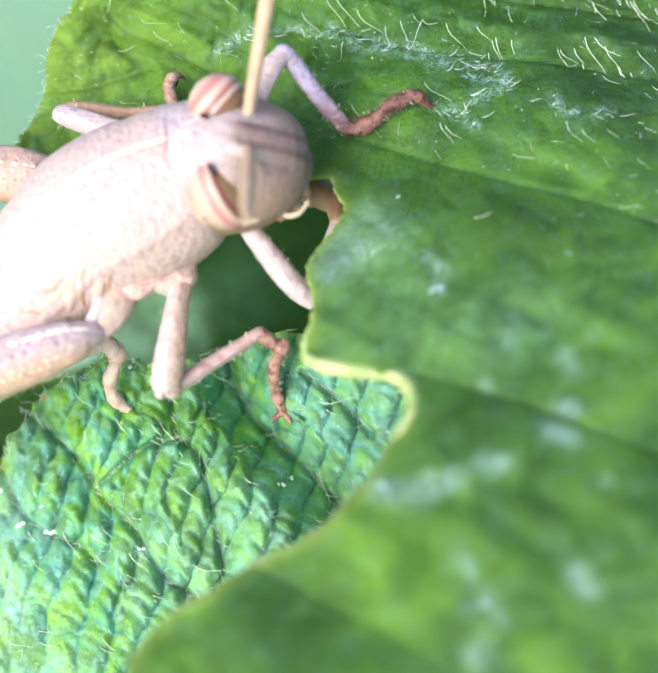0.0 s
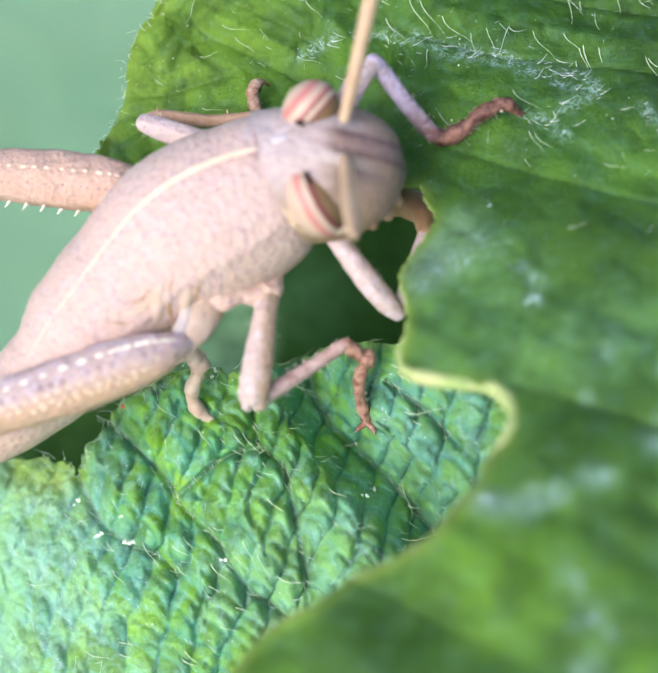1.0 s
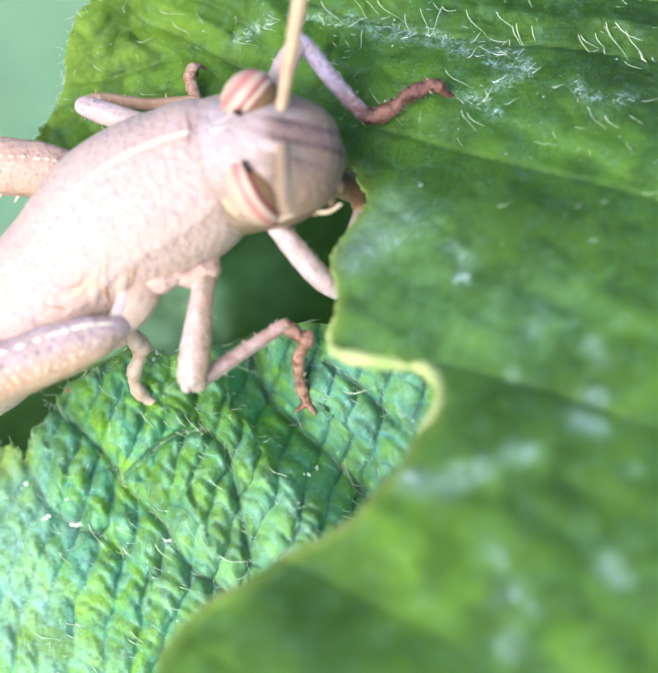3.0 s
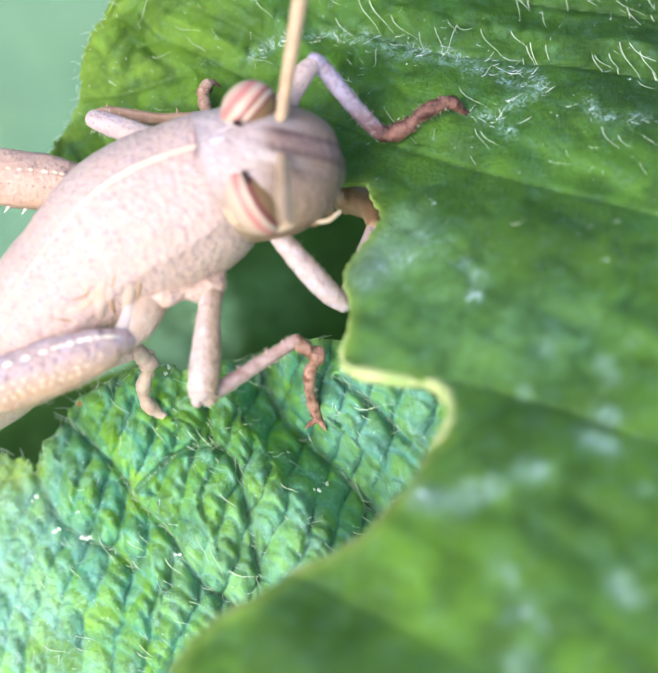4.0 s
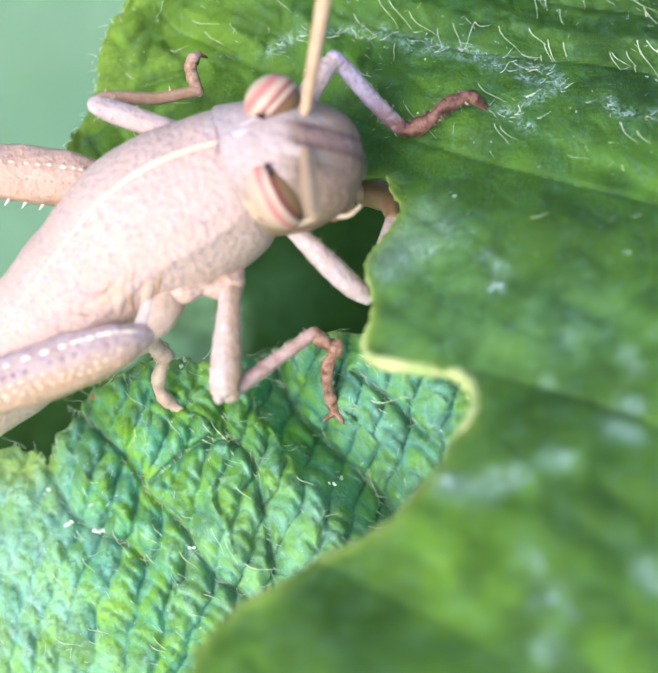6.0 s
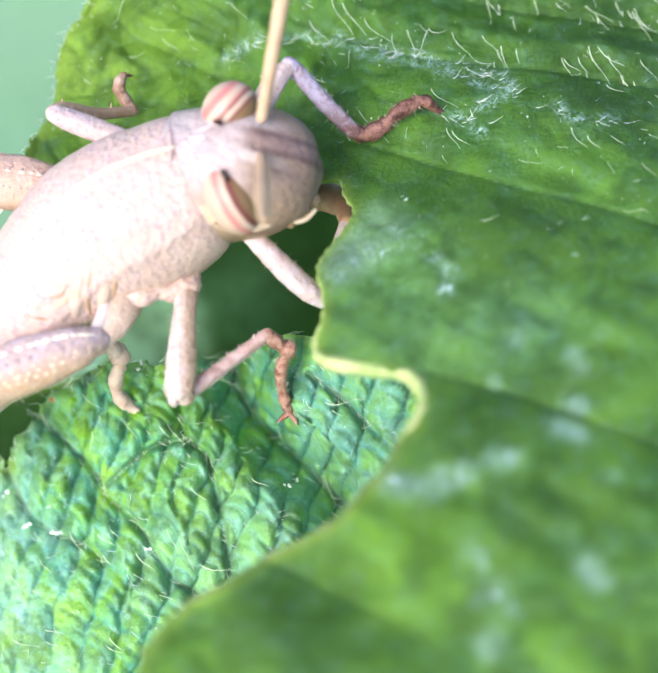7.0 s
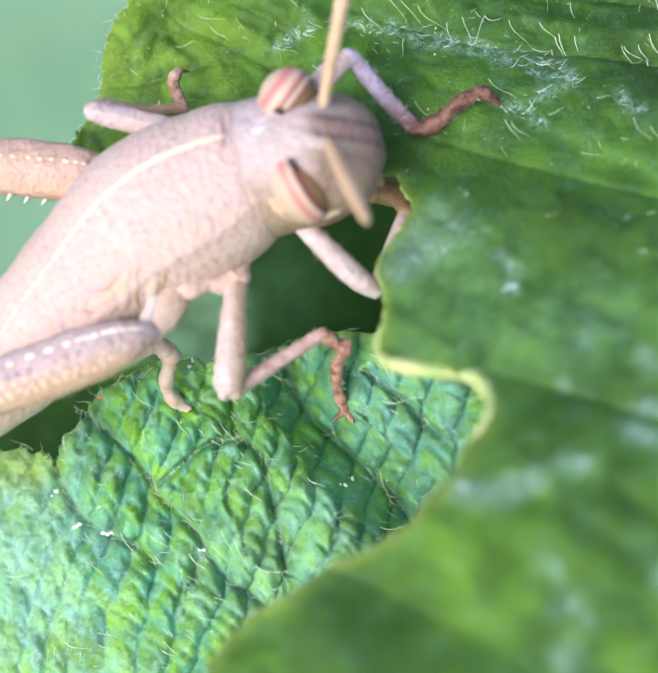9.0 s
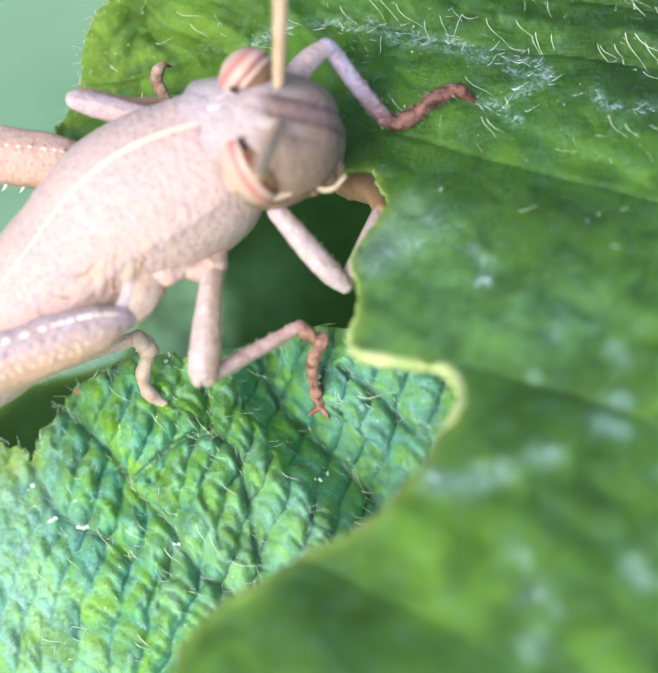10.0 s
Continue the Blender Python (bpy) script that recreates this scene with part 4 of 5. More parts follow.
def hair_coat(leaf, surface, pts, way, spread, low, high, radius, seed, material=None):
    r = np.random.RandomState(seed)
    roots = np.column_stack([pts, surface.height(pts[:, 0], pts[:, 1]) - 0.03])
    ways = np.array(way) + r.normal(0, spread, (len(pts), 3))
    ob = part("leaf_hairs", hairs(roots, ways, r.uniform(low, high, len(pts)), radius, seed), material or M_HAIR, leaf, "fine whitish leaf hairs")
    return tagged(ob, kind="stuff")


hair_coat(upper_leaf, UPPER, scattered(175, (0.5, 8.2), (17, 17), upper_outline, 21), (0.42, -0.85, 0.35), 0.14, 0.9, 2.2, 0.023, 22)
hair_coat(upper_leaf, UPPER, scattered(34, (-10, 7.5), (1, 16), upper_outline, 37), (0.75, -0.5, 0.2), 0.3, 0.6, 1.8, 0.018, 38)
hair_coat(upper_leaf, UPPER, scattered(110, (-11, 4), (16, 10), upper_outline, 23), (0.5, -0.6, 0.35), 0.35, 0.4, 1.0, 0.018, 24)
hair_coat(lower_leaf, LOWER, scattered(230, (-20, -19), (8, -1), lower_outline, 25), (0.8, -0.5, 0.25), 0.28, 0.7, 1.7, 0.026, 26)
downy = []
for line in DOWN:
    p = curve_points([(a, b, 0) for a, b in line], 14)[:, :2]
    downy.append(p + rnd.normal(0, 0.25, p.shape))
hair_coat(upper_leaf, UPPER, np.vstack(downy), (0.9, -0.35, 0.05), 0.35, 0.3, 0.9, 0.015, 28, M_FLUFF)
edge = lower_outline[:168:3] + rnd.normal(0, 0.08, (56, 2))
hair_coat(lower_leaf, LOWER, edge, (0.5, 0.2, 0.5), 0.6, 0.4, 1.0, 0.018, 27)

fuzz = []
for line in LOWER.veins:
    p = curve_points([(a, b, 0) for a, b in line], 16)[:, :2]
    fuzz.append(p + rnd.normal(0, 0.09, p.shape))
hair_coat(lower_leaf, LOWER, np.vstack(fuzz), (0.6, -0.7, 0.25), 0.4, 0.35, 0.9, 0.02, 39)

lint = scattered(900, (-20, -19), (8, -1), lower_outline, 33)
hair_coat(lower_leaf, LOWER, lint, (0.7, -0.6, 0.12), 0.4, 0.2, 0.65, 0.013, 34, M_FLUFF)
lint = scattered(420, (-11, 3), (17, 15), upper_outline, 35)
hair_coat(upper_leaf, UPPER, lint, (0.7, -0.5, 0.05), 0.45, 0.12, 0.4, 0.009, 36, M_FLUFF)
frill = upper_outline[(upper_outline[:, 0] < -6.5) & (upper_outline[:, 1] > 3.5) & (upper_outline[:, 1] < 16)]
frill = frill + rnd.normal(0, 0.12, (len(frill), 2))
hair_coat(upper_leaf, UPPER, frill, (-0.1, -0.5, 0.6), 0.6, 0.2, 0.5, 0.016, 29)

# pale flecks and rust spots on the leaves
for k, (x, y, size) in enumerate([(6.19, 1.27, 0.3), (11.41, 2.72, 0.14), (13.51, 10.99, 0.13), (13.56, 12.44, 0.10), (10.01, 9.08, 0.1), (4.62, 5.18, 0.16), (8.01, 8.49, 0.2), (7.59, -10.05, 0.35), (3.77, -6.19, 0.3)]):
    part("pale_fleck", blob_fleck(UPPER.point(x, y), size * 0.72, k), M_FLECK, upper_leaf, "pale bluish-white fleck")
for k, (x, y, size) in enumerate([(-0.35, -7.19, 0.2), (0.03, -6.98, 0.16), (-11.98, -9.21, 0.22), (-10.83, -9.64, 0.2), (-13.40, -7.90, 0.18), (-6.57, -10.08, 0.12), (-11.06, -8.30, 0.1), (-7.02, -1.89, 0.16)]):
    part("pale_fleck", blob_fleck(Vector(LOWER.point(x, y)) + Vector((0, 0, 0.75 * size)), 1.3 * size, 40 + k), M_MOTE, lower_leaf, "whitish crumb of plant dust")
# Added pale grains that imitate small glints on both leaves
crumbs(lower_leaf, LOWER, scattered(110, (-20, -19), (8, -1), lower_outline, 71), 0.02, 0.06, 72)
crumbs(upper_leaf, UPPER, scattered(26, (-10, 7), (17, 17), upper_outline, 73), 0.02, 0.06, 74)
part("rust_spot", blob_fleck(LOWER.point(-11.27, -3.42), 0.28, 60), M_RUST, lower_leaf, "small rusty red spot")

# ---- the grasshopper ----
BASE = Vector((-6.74, 2.65, 0.00))
grasshopper = new("grasshopper")
grasshopper.matrix_world = FRAME @ Matrix.Translation(BASE * MM)
tagged(grasshopper, "speckled pinkish cream grasshopper nymph feeding on a leaf", "grasshopper")


def rel(p, origin):
    return tuple(np.array(p) - np.array(origin))


def from_base(p):
    return tuple(Vector(p) - BASE)


BODY_AT = (-6.70, 4.10, 0.50)
body_line = [(-3.47, 6.78, 1.20), (-4.48, 6.25, 1.00), (-5.59, 5.54, 0.75), (-6.89, 4.83, 0.50), (-8.55, 3.89, 0.30), (-10.13, 2.46, 0.15), (-12.27, 0.29, 0.00), (-13.55, -1.40, -0.20), (-16.05, -3.72, -0.50), (-19.13, -6.45, -1.00)]
body_rad = [2.55, 3.08, 3.42, 3.62, 3.55, 3.16, 2.75, 2.3, 1.75, 0.6]


def body_shape(s, a):
    rear = min(max((s - 0.45) / 0.15, 0), 1)
    rings = 0.010 * rear * math.sin(s * 95) + 0.0015 * math.sin(s * 140 + 3 * math.sin(a)) - 0.007 * math.exp(-((s - 0.47 - 0.03 * math.sin(a)) / 0.012) ** 2)
    keel = 0.03 * math.exp(-((a - 2.15) / 0.08) ** 2) if s < 0.6 else 0.03 * math.exp(-((a - 2.15) / 0.08) ** 2) * max(0, 1 - (s - 0.6) / 0.2)
    grain = 0.0022 * math.sin(a * 41 + s * 33 + 2 * math.sin(s * 47)) * math.sin(s * 230 + 3 * math.sin(a * 9)) + 0.0018 * math.sin(a * 23 - s * 120 + 1.5 * math.sin(a * 7 + s * 61))
    return 1 + rings + keel + grain


thorax = part("body", loft(body_line, body_rad, 168, 24, shape=body_shape, origin=BODY_AT), M_BODY, grasshopper, "speckled pink and cream body", from_base(BODY_AT))


def body_point(x, y, lift=0.0):
    """The point of the body's near side over a place of the slanted frame, relative to the body's origin."""
    line = curve_points([(*p, r) for p, r in zip(body_line, body_rad)], 12)
    tan = np.gradient(line[:, :2], axis=0)
    tan /= np.linalg.norm(tan, axis=1)[:, None]
    across = np.abs((x - line[:, 0]) * tan[:, 1] - (y - line[:, 1]) * tan[:, 0])
    off = np.hypot(x - line[:, 0], y - line[:, 1])
    k = int(np.argmin(off))
    r, d = line[k, 3] + lift, min(across[k], line[k, 3] * 0.98)
    return (x - BODY_AT[0], y - BODY_AT[1], line[k, 2] + math.sqrt(max(r * r - d * d, 0.01)) - BODY_AT[2])


keel_pts = [body_point(u, v, 0.02) for u, v, _ in [(-5.11, 7.40, 3.00), (-6.49, 7.01, 3.00), (-7.91, 6.41, 3.00), (-9.24, 5.56, 3.00), (-10.39, 4.50, 3.00), (-11.45, 3.26, 3.00), (-12.51, 1.84, 3.00), (-13.58, 0.43, 3.00), (-14.64, -1.17, 3.00)]]
part("keel", loft(keel_pts, [0.06, 0.10, 0.11, 0.10, 0.07, 0.05, 0.04, 0.03, 0.02], 8, 6), M_KEEL, thorax, "pale yellow keel along the back")
part("lobe", loft([rel(p, BODY_AT) for p in [(-4.48, 2.22, 1.00), (-4.72, 1.70, 1.25), (-5.32, 1.52, 1.50), (-5.88, 1.51, 1.70), (-6.59, 1.33, 1.85), (-7.27, 1.51, 1.90)]], [0.42, 0.62, 0.46, 0.34, 0.5, 0.3], 20, 12, flat=0.9,
     shape=lambda s, a: 1 + 0.03 * math.sin(s * 23 + 2 * math.sin(2 * a)) + 0.03 * math.sin(s * 41 + 3 * a)), M_BODY, thorax, "granular lower edge of the neck shield")
for line, radii in (([(-8.90, 2.30), (-9.20, 1.50), (-9.30, 0.80), (-9.25, 0.35)], [0.2, 0.42, 0.38, 0.15]),
                    ([(-9.30, 1.45), (-9.90, 1.00), (-10.60, 0.78), (-11.20, 0.72)], [0.2, 0.34, 0.28, 0.1]),
                    ([(-7.85, 2.50), (-8.08, 1.75), (-8.22, 1.05), (-8.30, 0.50)], [0.2, 0.4, 0.38, 0.2])):
    part("wing_pad", loft([body_point(u, v, -0.14) for u, v in line], radii, 16, 8, flat=0.6, shape=lambda s, a: 1 + 0.05 * math.sin(s * 19 + 2 * a) + 0.04 * math.sin(5 * a + 7 * s)), M_PADS, thorax, "small cream wing fold")
for line, radii in (([(-8.50, 2.20), (-8.66, 1.55), (-8.72, 0.95), (-8.62, 0.50)], [0.02, 0.09, 0.11, 0.03]), ([(-7.45, 2.20), (-7.55, 1.70), (-7.70, 1.15)], [0.02, 0.1, 0.03]), ([(-11.30, 0.45), (-10.60, 0.30), (-9.70, 0.25)], [0.02, 0.06, 0.03]), ([(-9.50, 1.75), (-9.75, 1.30), (-10.30, 1.12)], [0.02, 0.06, 0.02])):
    part("crease", loft([body_point(u, v, 0.02) for u, v in line], radii, 8, 6), M_CREASE, thorax, "tan crease between the wing folds")
part("hip", loft([rel(p, BODY_AT) for p in [(-7.62, 2.44, 0.80), (-7.47, 1.43, 1.30), (-7.60, 0.43, 1.85), (-8.06, -0.43, 2.20)]], [1.25, 1.08, 0.84, 0.52], 22, 8, flat=0.8, shape=lambda s, a: 1 + 0.03 * math.sin(s * 17 + 2 * a) + 0.02 * math.sin(5 * a)), M_HIP, thorax, "pale cream and tan hip")
part("hip_fold", loft([rel(p, BODY_AT) for p in [(-8.37, 2.08, 2.00), (-8.11, 1.42, 2.10), (-8.05, 0.64, 2.30), (-8.35, -0.14, 2.50)]], [0.1, 0.2, 0.3, 0.28], 14, 8, flat=0.7), M_FOLD, thorax, "lavender-white fold above the hind leg")

# head
HEAD_AT = (-4.48, 6.98, 1.00)


def skull(s, a):
    """The crown is a little ridged, the cheeks full, and a groove runs before each eye."""
    ridge_line = 0.02 * math.exp(-((a - 1.72) / 0.10) ** 2) + 0.02 * math.exp(-((a - 1.30) / 0.10) ** 2) - 0.015 * math.exp(-((a - 1.52) / 0.12) ** 2)
    front = min(max((s - 0.35) / 0.2, 0), 1)
    groove = 0.03 * math.exp(-((s - 0.62) / 0.03) ** 2) * math.exp(-((a - 1.0) / 0.35) ** 2)
    return 1 + front * ridge_line - groove + 0.008 * math.sin(9 * a + 14 * s) + 0.004 * math.sin(a * 37 + 3 * math.sin(s * 40)) * math.sin(s * 120 + 2 * math.sin(a * 11))


head_axis = [(-4.85, 6.26, 0.90), (-3.37, 6.51, 1.35), (-1.92, 6.62, 1.80), (-0.66, 6.64, 1.95), (0.71, 6.61, 1.75)]
head_line = curve_points(head_axis, 4)
reach_back, reach_front = head_axis[1][0], head_axis[4][0] + 0.05
head_rad = [2.92 * max(1 - max((p[0] - reach_back) / (reach_front - reach_back), 0) ** 2.5, 0.02) ** 0.45 for p in head_line]
head = part("head", loft([rel(p, HEAD_AT) for p in head_line], head_rad, 128, 9, shape=skull, cap=0.25), M_HEAD, grasshopper, "lavender-brown head with a dark band", from_base(HEAD_AT))


part("jaw", ball((3.2, -0.35, -1.4), (2.05, 2.3, 2.7), None, 20, 28), M_HEAD, head, "taupe lower face")
part("cheek_groove", loft([rel(p, HEAD_AT) for p in [(-4.21, 5.15, 3.35), (-4.03, 4.78, 3.40), (-3.73, 4.44, 3.40), (-3.25, 4.14, 3.40), (-2.69, 3.95, 3.35), (-2.02, 3.87, 3.20), (-1.29, 3.94, 2.80)]], [0.02, 0.045, 0.07, 0.08, 0.08, 0.07, 0.03], 8, 6), M_GROOVE, head, "dark line behind the cheek")


def eye(center, length, width, depth, way, hint, material):
    turn = axes_to(way, hint)
    ob = part("eye", ball((0, 0, 0), (width, length, depth), None, 20, 28), material, head, "bulging eye with pink, cream and brown stripes")
    ob.matrix_basis = Matrix.Translation(Vector(rel(center, HEAD_AT)) * MM) @ Matrix(turn.tolist()).to_4x4()
    return ob


eye((-3.09, 9.03, 3.00), 1.25, 1.12, 1.05, (0.62, 0.72, 0.1), (0.2, 0.2, 1), M_EYE_FAR)
eye((-2.83, 5.29, 3.40), 1.62, 1.08, 1.25, (-0.52, 0.85, 0.3), (-0.35, -0.35, 0.9), M_EYE_NEAR)
part("eye_spot", ball(rel((-3.50, 8.32, 4.15), HEAD_AT), (0.22, 0.12, 0.15), axes_to((0.3, 1, 0))), M_SPOT, head, "small dark spot at the eye's corner")
part("eye_spot", ball(rel((-3.13, 6.10, 4.62), HEAD_AT), (0.14, 0.3, 0.15), axes_to((0.5, -1, 0))), M_SPOT, head)


def limb_point(line, radii, x, y, lift):
    """The point of a limb's near side over a place of the slanted frame."""
    p = curve_points([(*q, r) for q, r in zip(line, radii)], 12)
    k = int(np.argmin(np.hypot(x - p[:, 0], y - p[:, 1])))
    r = p[k, 3]
    d = min(math.hypot(x - p[k, 0], y - p[k, 1]), 0.96 * r)
    return np.array([x, y, p[k, 2] + math.sqrt(r * r - d * d) + lift])


part("cheek_stripe", loft([rel(limb_point(head_line, head_rad, u, v, -0.2), HEAD_AT) for u, v in [(-4.40, 5.75), (-3.98, 5.02), (-3.25, 4.45), (-2.25, 4.20), (-1.35, 4.28)]], [0.12, 0.34, 0.44, 0.38, 0.14], 16, 6, flat=0.8), M_CHEEK, head, "pale stripe beneath the eye")
part("crown_spot", ball(rel(limb_point(head_line, head_rad, -4.15, 7.52, -0.03), HEAD_AT), (0.34, 0.5, 0.10), axes_to((1, -0.15, 0.1)), 10, 16), M_SPOTPALE, head, "bluish white spot on the crown")
part("collar_line", loft([body_point(u, v, 0.0) for u, v in [(-5.35, 8.3), (-5.22, 7.75), (-5.18, 7.2), (-5.25, 6.7)]], [0.02, 0.05, 0.05, 0.02], 8, 6), M_COLLAR, thorax, "thin pinkish line behind the head")
for line in ([(-4.90, 7.88, 0.00), (-4.35, 7.95, 0.00), (-3.80, 8.23, 0.00), (-3.06, 8.58, 0.00), (-2.51, 8.69, 0.00)], [(-4.68, 7.88, 0.00), (-3.98, 7.77, 0.00), (-3.30, 7.47, 0.00), (-2.70, 7.10, 0.00), (-2.24, 7.03, 0.00)], [(-5.31, 7.69, 0.00), (-4.90, 7.84, 0.00), (-4.50, 7.95, 0.00)]):
    part("crown_ridge", loft([rel(limb_point(head_line, head_rad, u, v, -0.065), HEAD_AT) for u, v, _ in line], [0.05, 0.13, 0.14, 0.12, 0.05][-len(line):], 10, 6), M_CROWN, head, "pale ridge on the crown")
part("mouthparts", joined(*[ball(rel(p, HEAD_AT), (0.5, 0.32, 0.5), axes_to((1, 0.6, 0))) for p in [(0.06, 5.12, 1.60), (-0.57, 4.71, 1.80), (0.43, 5.65, 1.30)]]), M_FOREFOOT, head, "small tan mouthparts")
PALP_AT = (-0.57, 4.74, 2.00)
palp = part("palp", loft([rel(p, PALP_AT) for p in [(-0.57, 4.74, 2.00), (-0.21, 4.53, 2.20), (0.24, 4.64, 2.35), (0.60, 5.03, 2.40)]], [0.13, 0.12, 0.11, 0.09], 8, 6), M_PALP, head, "short pale palp", rel(PALP_AT, HEAD_AT))

FEELER_A, FEELER_B = (-1.71, 8.56, 4.40), (-1.63, 6.85, 4.80)


def feeler(at, length):
    """A segmented feeler along its own z axis."""
    pts = [(0, 0, length * k / 8) for k in range(9)]
    return part("antenna", loft(pts, [0.24, 0.27, 0.28, 0.29, 0.31, 0.32, 0.3, 0.26, 0.18], 12, 6, up=(0, 1, 0), shape=lambda s, a: 1 + 0.03 * math.sin(s * 120)), M_FEELER, head, "buff segmented antenna", rel(at, HEAD_AT))


antenna_a, antenna_b = feeler(FEELER_A, 8.0), feeler(FEELER_B, 6.0)


def jointed(pts, radii, knots, seed):
    """A foot of short swollen joints with a paired pad under each, along a bent line."""
    r = np.random.RandomState(seed + 90)
    phase = r.uniform(0, 6)
    shape = [loft(pts, radii, 14, 8, shape=lambda s, b: 1 + knots * math.sin(s * 26) + 0.06 * math.sin(s * 70 + 2 * b) + 0.05 * math.sin(3 * b + s * 31 + phase))]
    if knots > 0.1:
        line = curve_points([(*p, q) for p, q in zip(pts, radii)], 6)
        tan = np.gradient(line[:, :3], axis=0)
        for k in range(3, len(line) - 2, 5):
            t = Vector(tan[k]).normalized()
            side = t.cross(Vector((0, 0, 1))).normalized()
            for sign in (-1, 1):
                at = Vector(line[k, :3]) + side * sign * line[k, 3] * 0.62 - Vector((0, 0, 0.4 * line[k, 3]))
                shape.append(ball(at, (line[k, 3] * 0.5, line[k, 3] * r.uniform(0.6, 0.85), line[k, 3] * 0.5), axes_to(tuple(t + side * sign * 0.5)), 7, 10))
    return joined(*shape)


# legs: the upper leg is the part, with shin and foot under it
def femur_skin(s, b, seed):
    """Low keels along an upper leg and small knobs between them."""
    keels = sum(0.05 * math.exp(-((b - at) / 0.16) ** 2) for at in (0.5, 1.5, 2.6, 4.0, 5.4))
    return 0.985 + keels + 0.018 * math.sin(s * 48 + 3 * b + seed) + 0.014 * math.sin(s * 95 + 5 * math.sin(2 * b)) + 0.02 * math.sin(s * 7 + seed)


def limb(name, femur, femur_r, shin, shin_r, foot, foot_r, mats, label, spines=0, seed=0, flat=1.0, knots=0.16, cap=1.0):
    a, k, f = femur[0], femur[-1], shin[-1]
    leg = part(name, loft([rel(p, a) for p in femur], femur_r, 36, 12, flat=flat, cap=cap, shape=lambda s, b: femur_skin(s, b, seed)), mats[0], grasshopper, label, from_base(a))
    pieces = [loft([rel(p, k) for p in shin], shin_r, 24, 12, shape=lambda s, b: 1 + 0.04 * math.sin(4 * b + seed) + 0.025 * math.sin(s * 60 + 2 * b) + 0.02 * math.sin(9 * b + s * 31))]
    r = np.random.RandomState(seed)
    line = curve_points(shin, 8)
    for i in range(spines):
        p = line[int((0.2 + 0.75 * i / max(spines, 1)) * (len(line) - 1))]
        way = np.array([r.normal(0, 0.3) - 0.4, 1.0 if i % 2 else -1.0, 0.4])
        way /= np.linalg.norm(way)
        q = np.array(rel(p, k))
        pieces.append(loft([q + way * 0.15, q + way * 0.36, q + way * 0.48], [0.07, 0.05, 0.02], 5, 1, up=(1, 0.2, 0.3)))
    tibia = part("shin", joined(*pieces), mats[1], leg, "", rel(k, a))
    tarsus = part("foot", jointed([rel(p, f) for p in foot], foot_r, knots, seed), mats[2], leg, "", rel(f, a))
    return {"leg": leg, "shin": tibia, "foot": tarsus, "a": Vector(a), "k": Vector(k), "f": Vector(f), "tip": Vector(foot[-1])}


def claws(leg, way_a, way_b, size=1.0, material=None):
    end, f, a = leg["tip"], leg["f"], leg["a"]
    bits = [loft([tuple(end - f), tuple(end - f + Vector(w) * 0.25 * size), tuple(end - f + Vector(w) * 0.42 * size + Vector((0, -0.06, -0.1)))], [0.09 * size, 0.08 * size, 0.025 * size], 6, 4, up=(0.2, 0.3, 1)) for w in (way_a, way_b)]
    claw = part("claw", joined(*bits), material or M_CLAW, leg["leg"], "hooked claws", rel(f, a))
    leg["claw"] = claw


mid_near = limb("middle_leg", [(-4.63, 2.04, 0.90), (-4.71, 0.79, 1.70), (-4.78, -0.65, 2.00), (-4.85, -1.90, 2.10), (-4.93, -2.76, 2.00)], [0.56, 0.5, 0.6, 0.66, 0.63],
                [(-4.93, -2.77, 1.90), (-4.27, -2.56, 1.60), (-2.67, -1.53, 0.80), (-1.13, -0.51, 0.20)], [0.42, 0.36, 0.3, 0.28],
                [(-1.13, -0.51, 0.20), (-0.45, -1.00, -0.20), (-0.19, -1.18, -0.40), (-0.49, -1.80, -1.00), (-0.53, -2.77, -1.90), (-0.35, -3.45, -2.60), (-0.18, -3.95, -3.00)], [0.27, 0.34, 0.34, 0.26, 0.25, 0.25, 0.23],
                (M_MIDFEMUR, M_SHIN, M_PINKFOOT), "speckled pale middle leg with a brown shin", 14, 3, cap=0.55)
part("knee", joined(ball(rel((-4.62, -2.92, 1.95), mid_near["a"]), (0.34, 0.42, 0.4), axes_to((0.8, 0.5, 0)), 10, 14), ball(rel((-5.1, -2.95, 2.0), mid_near["a"]), (0.3, 0.4, 0.42), axes_to((0.2, 1, 0)), 10, 14)), M_MIDFEMUR, mid_near["leg"], "rounded lobes of the knee")
claws(mid_near, (-0.8, -0.55, 0.1), (0.5, -0.7, 0.1), 1.6, M_PINKFOOT)
fore_near = limb("front_leg", [(-2.02, 4.06, 1.30), (-1.38, 3.33, 1.40), (-0.48, 2.34, 1.20), (0.34, 1.53, 0.80), (0.89, 1.13, 0.50)], [0.42, 0.46, 0.5, 0.48, 0.4],
                 [(0.89, 1.14, 0.40), (1.31, 2.09, 0.20), (1.76, 3.29, 0.00), (2.22, 4.52, -0.60)], [0.34, 0.32, 0.3, 0.26],
                 [(2.22, 4.52, -0.60), (2.13, 5.24, -1.60), (1.59, 5.70, -2.80), (0.93, 5.87, -3.40)], [0.34, 0.52, 0.68, 0.66],
                 (M_FOREFEMUR, M_LEG, M_FOREFOOT), "pale lavender front leg gripping the chewed rim", 0, 4, knots=0.03)
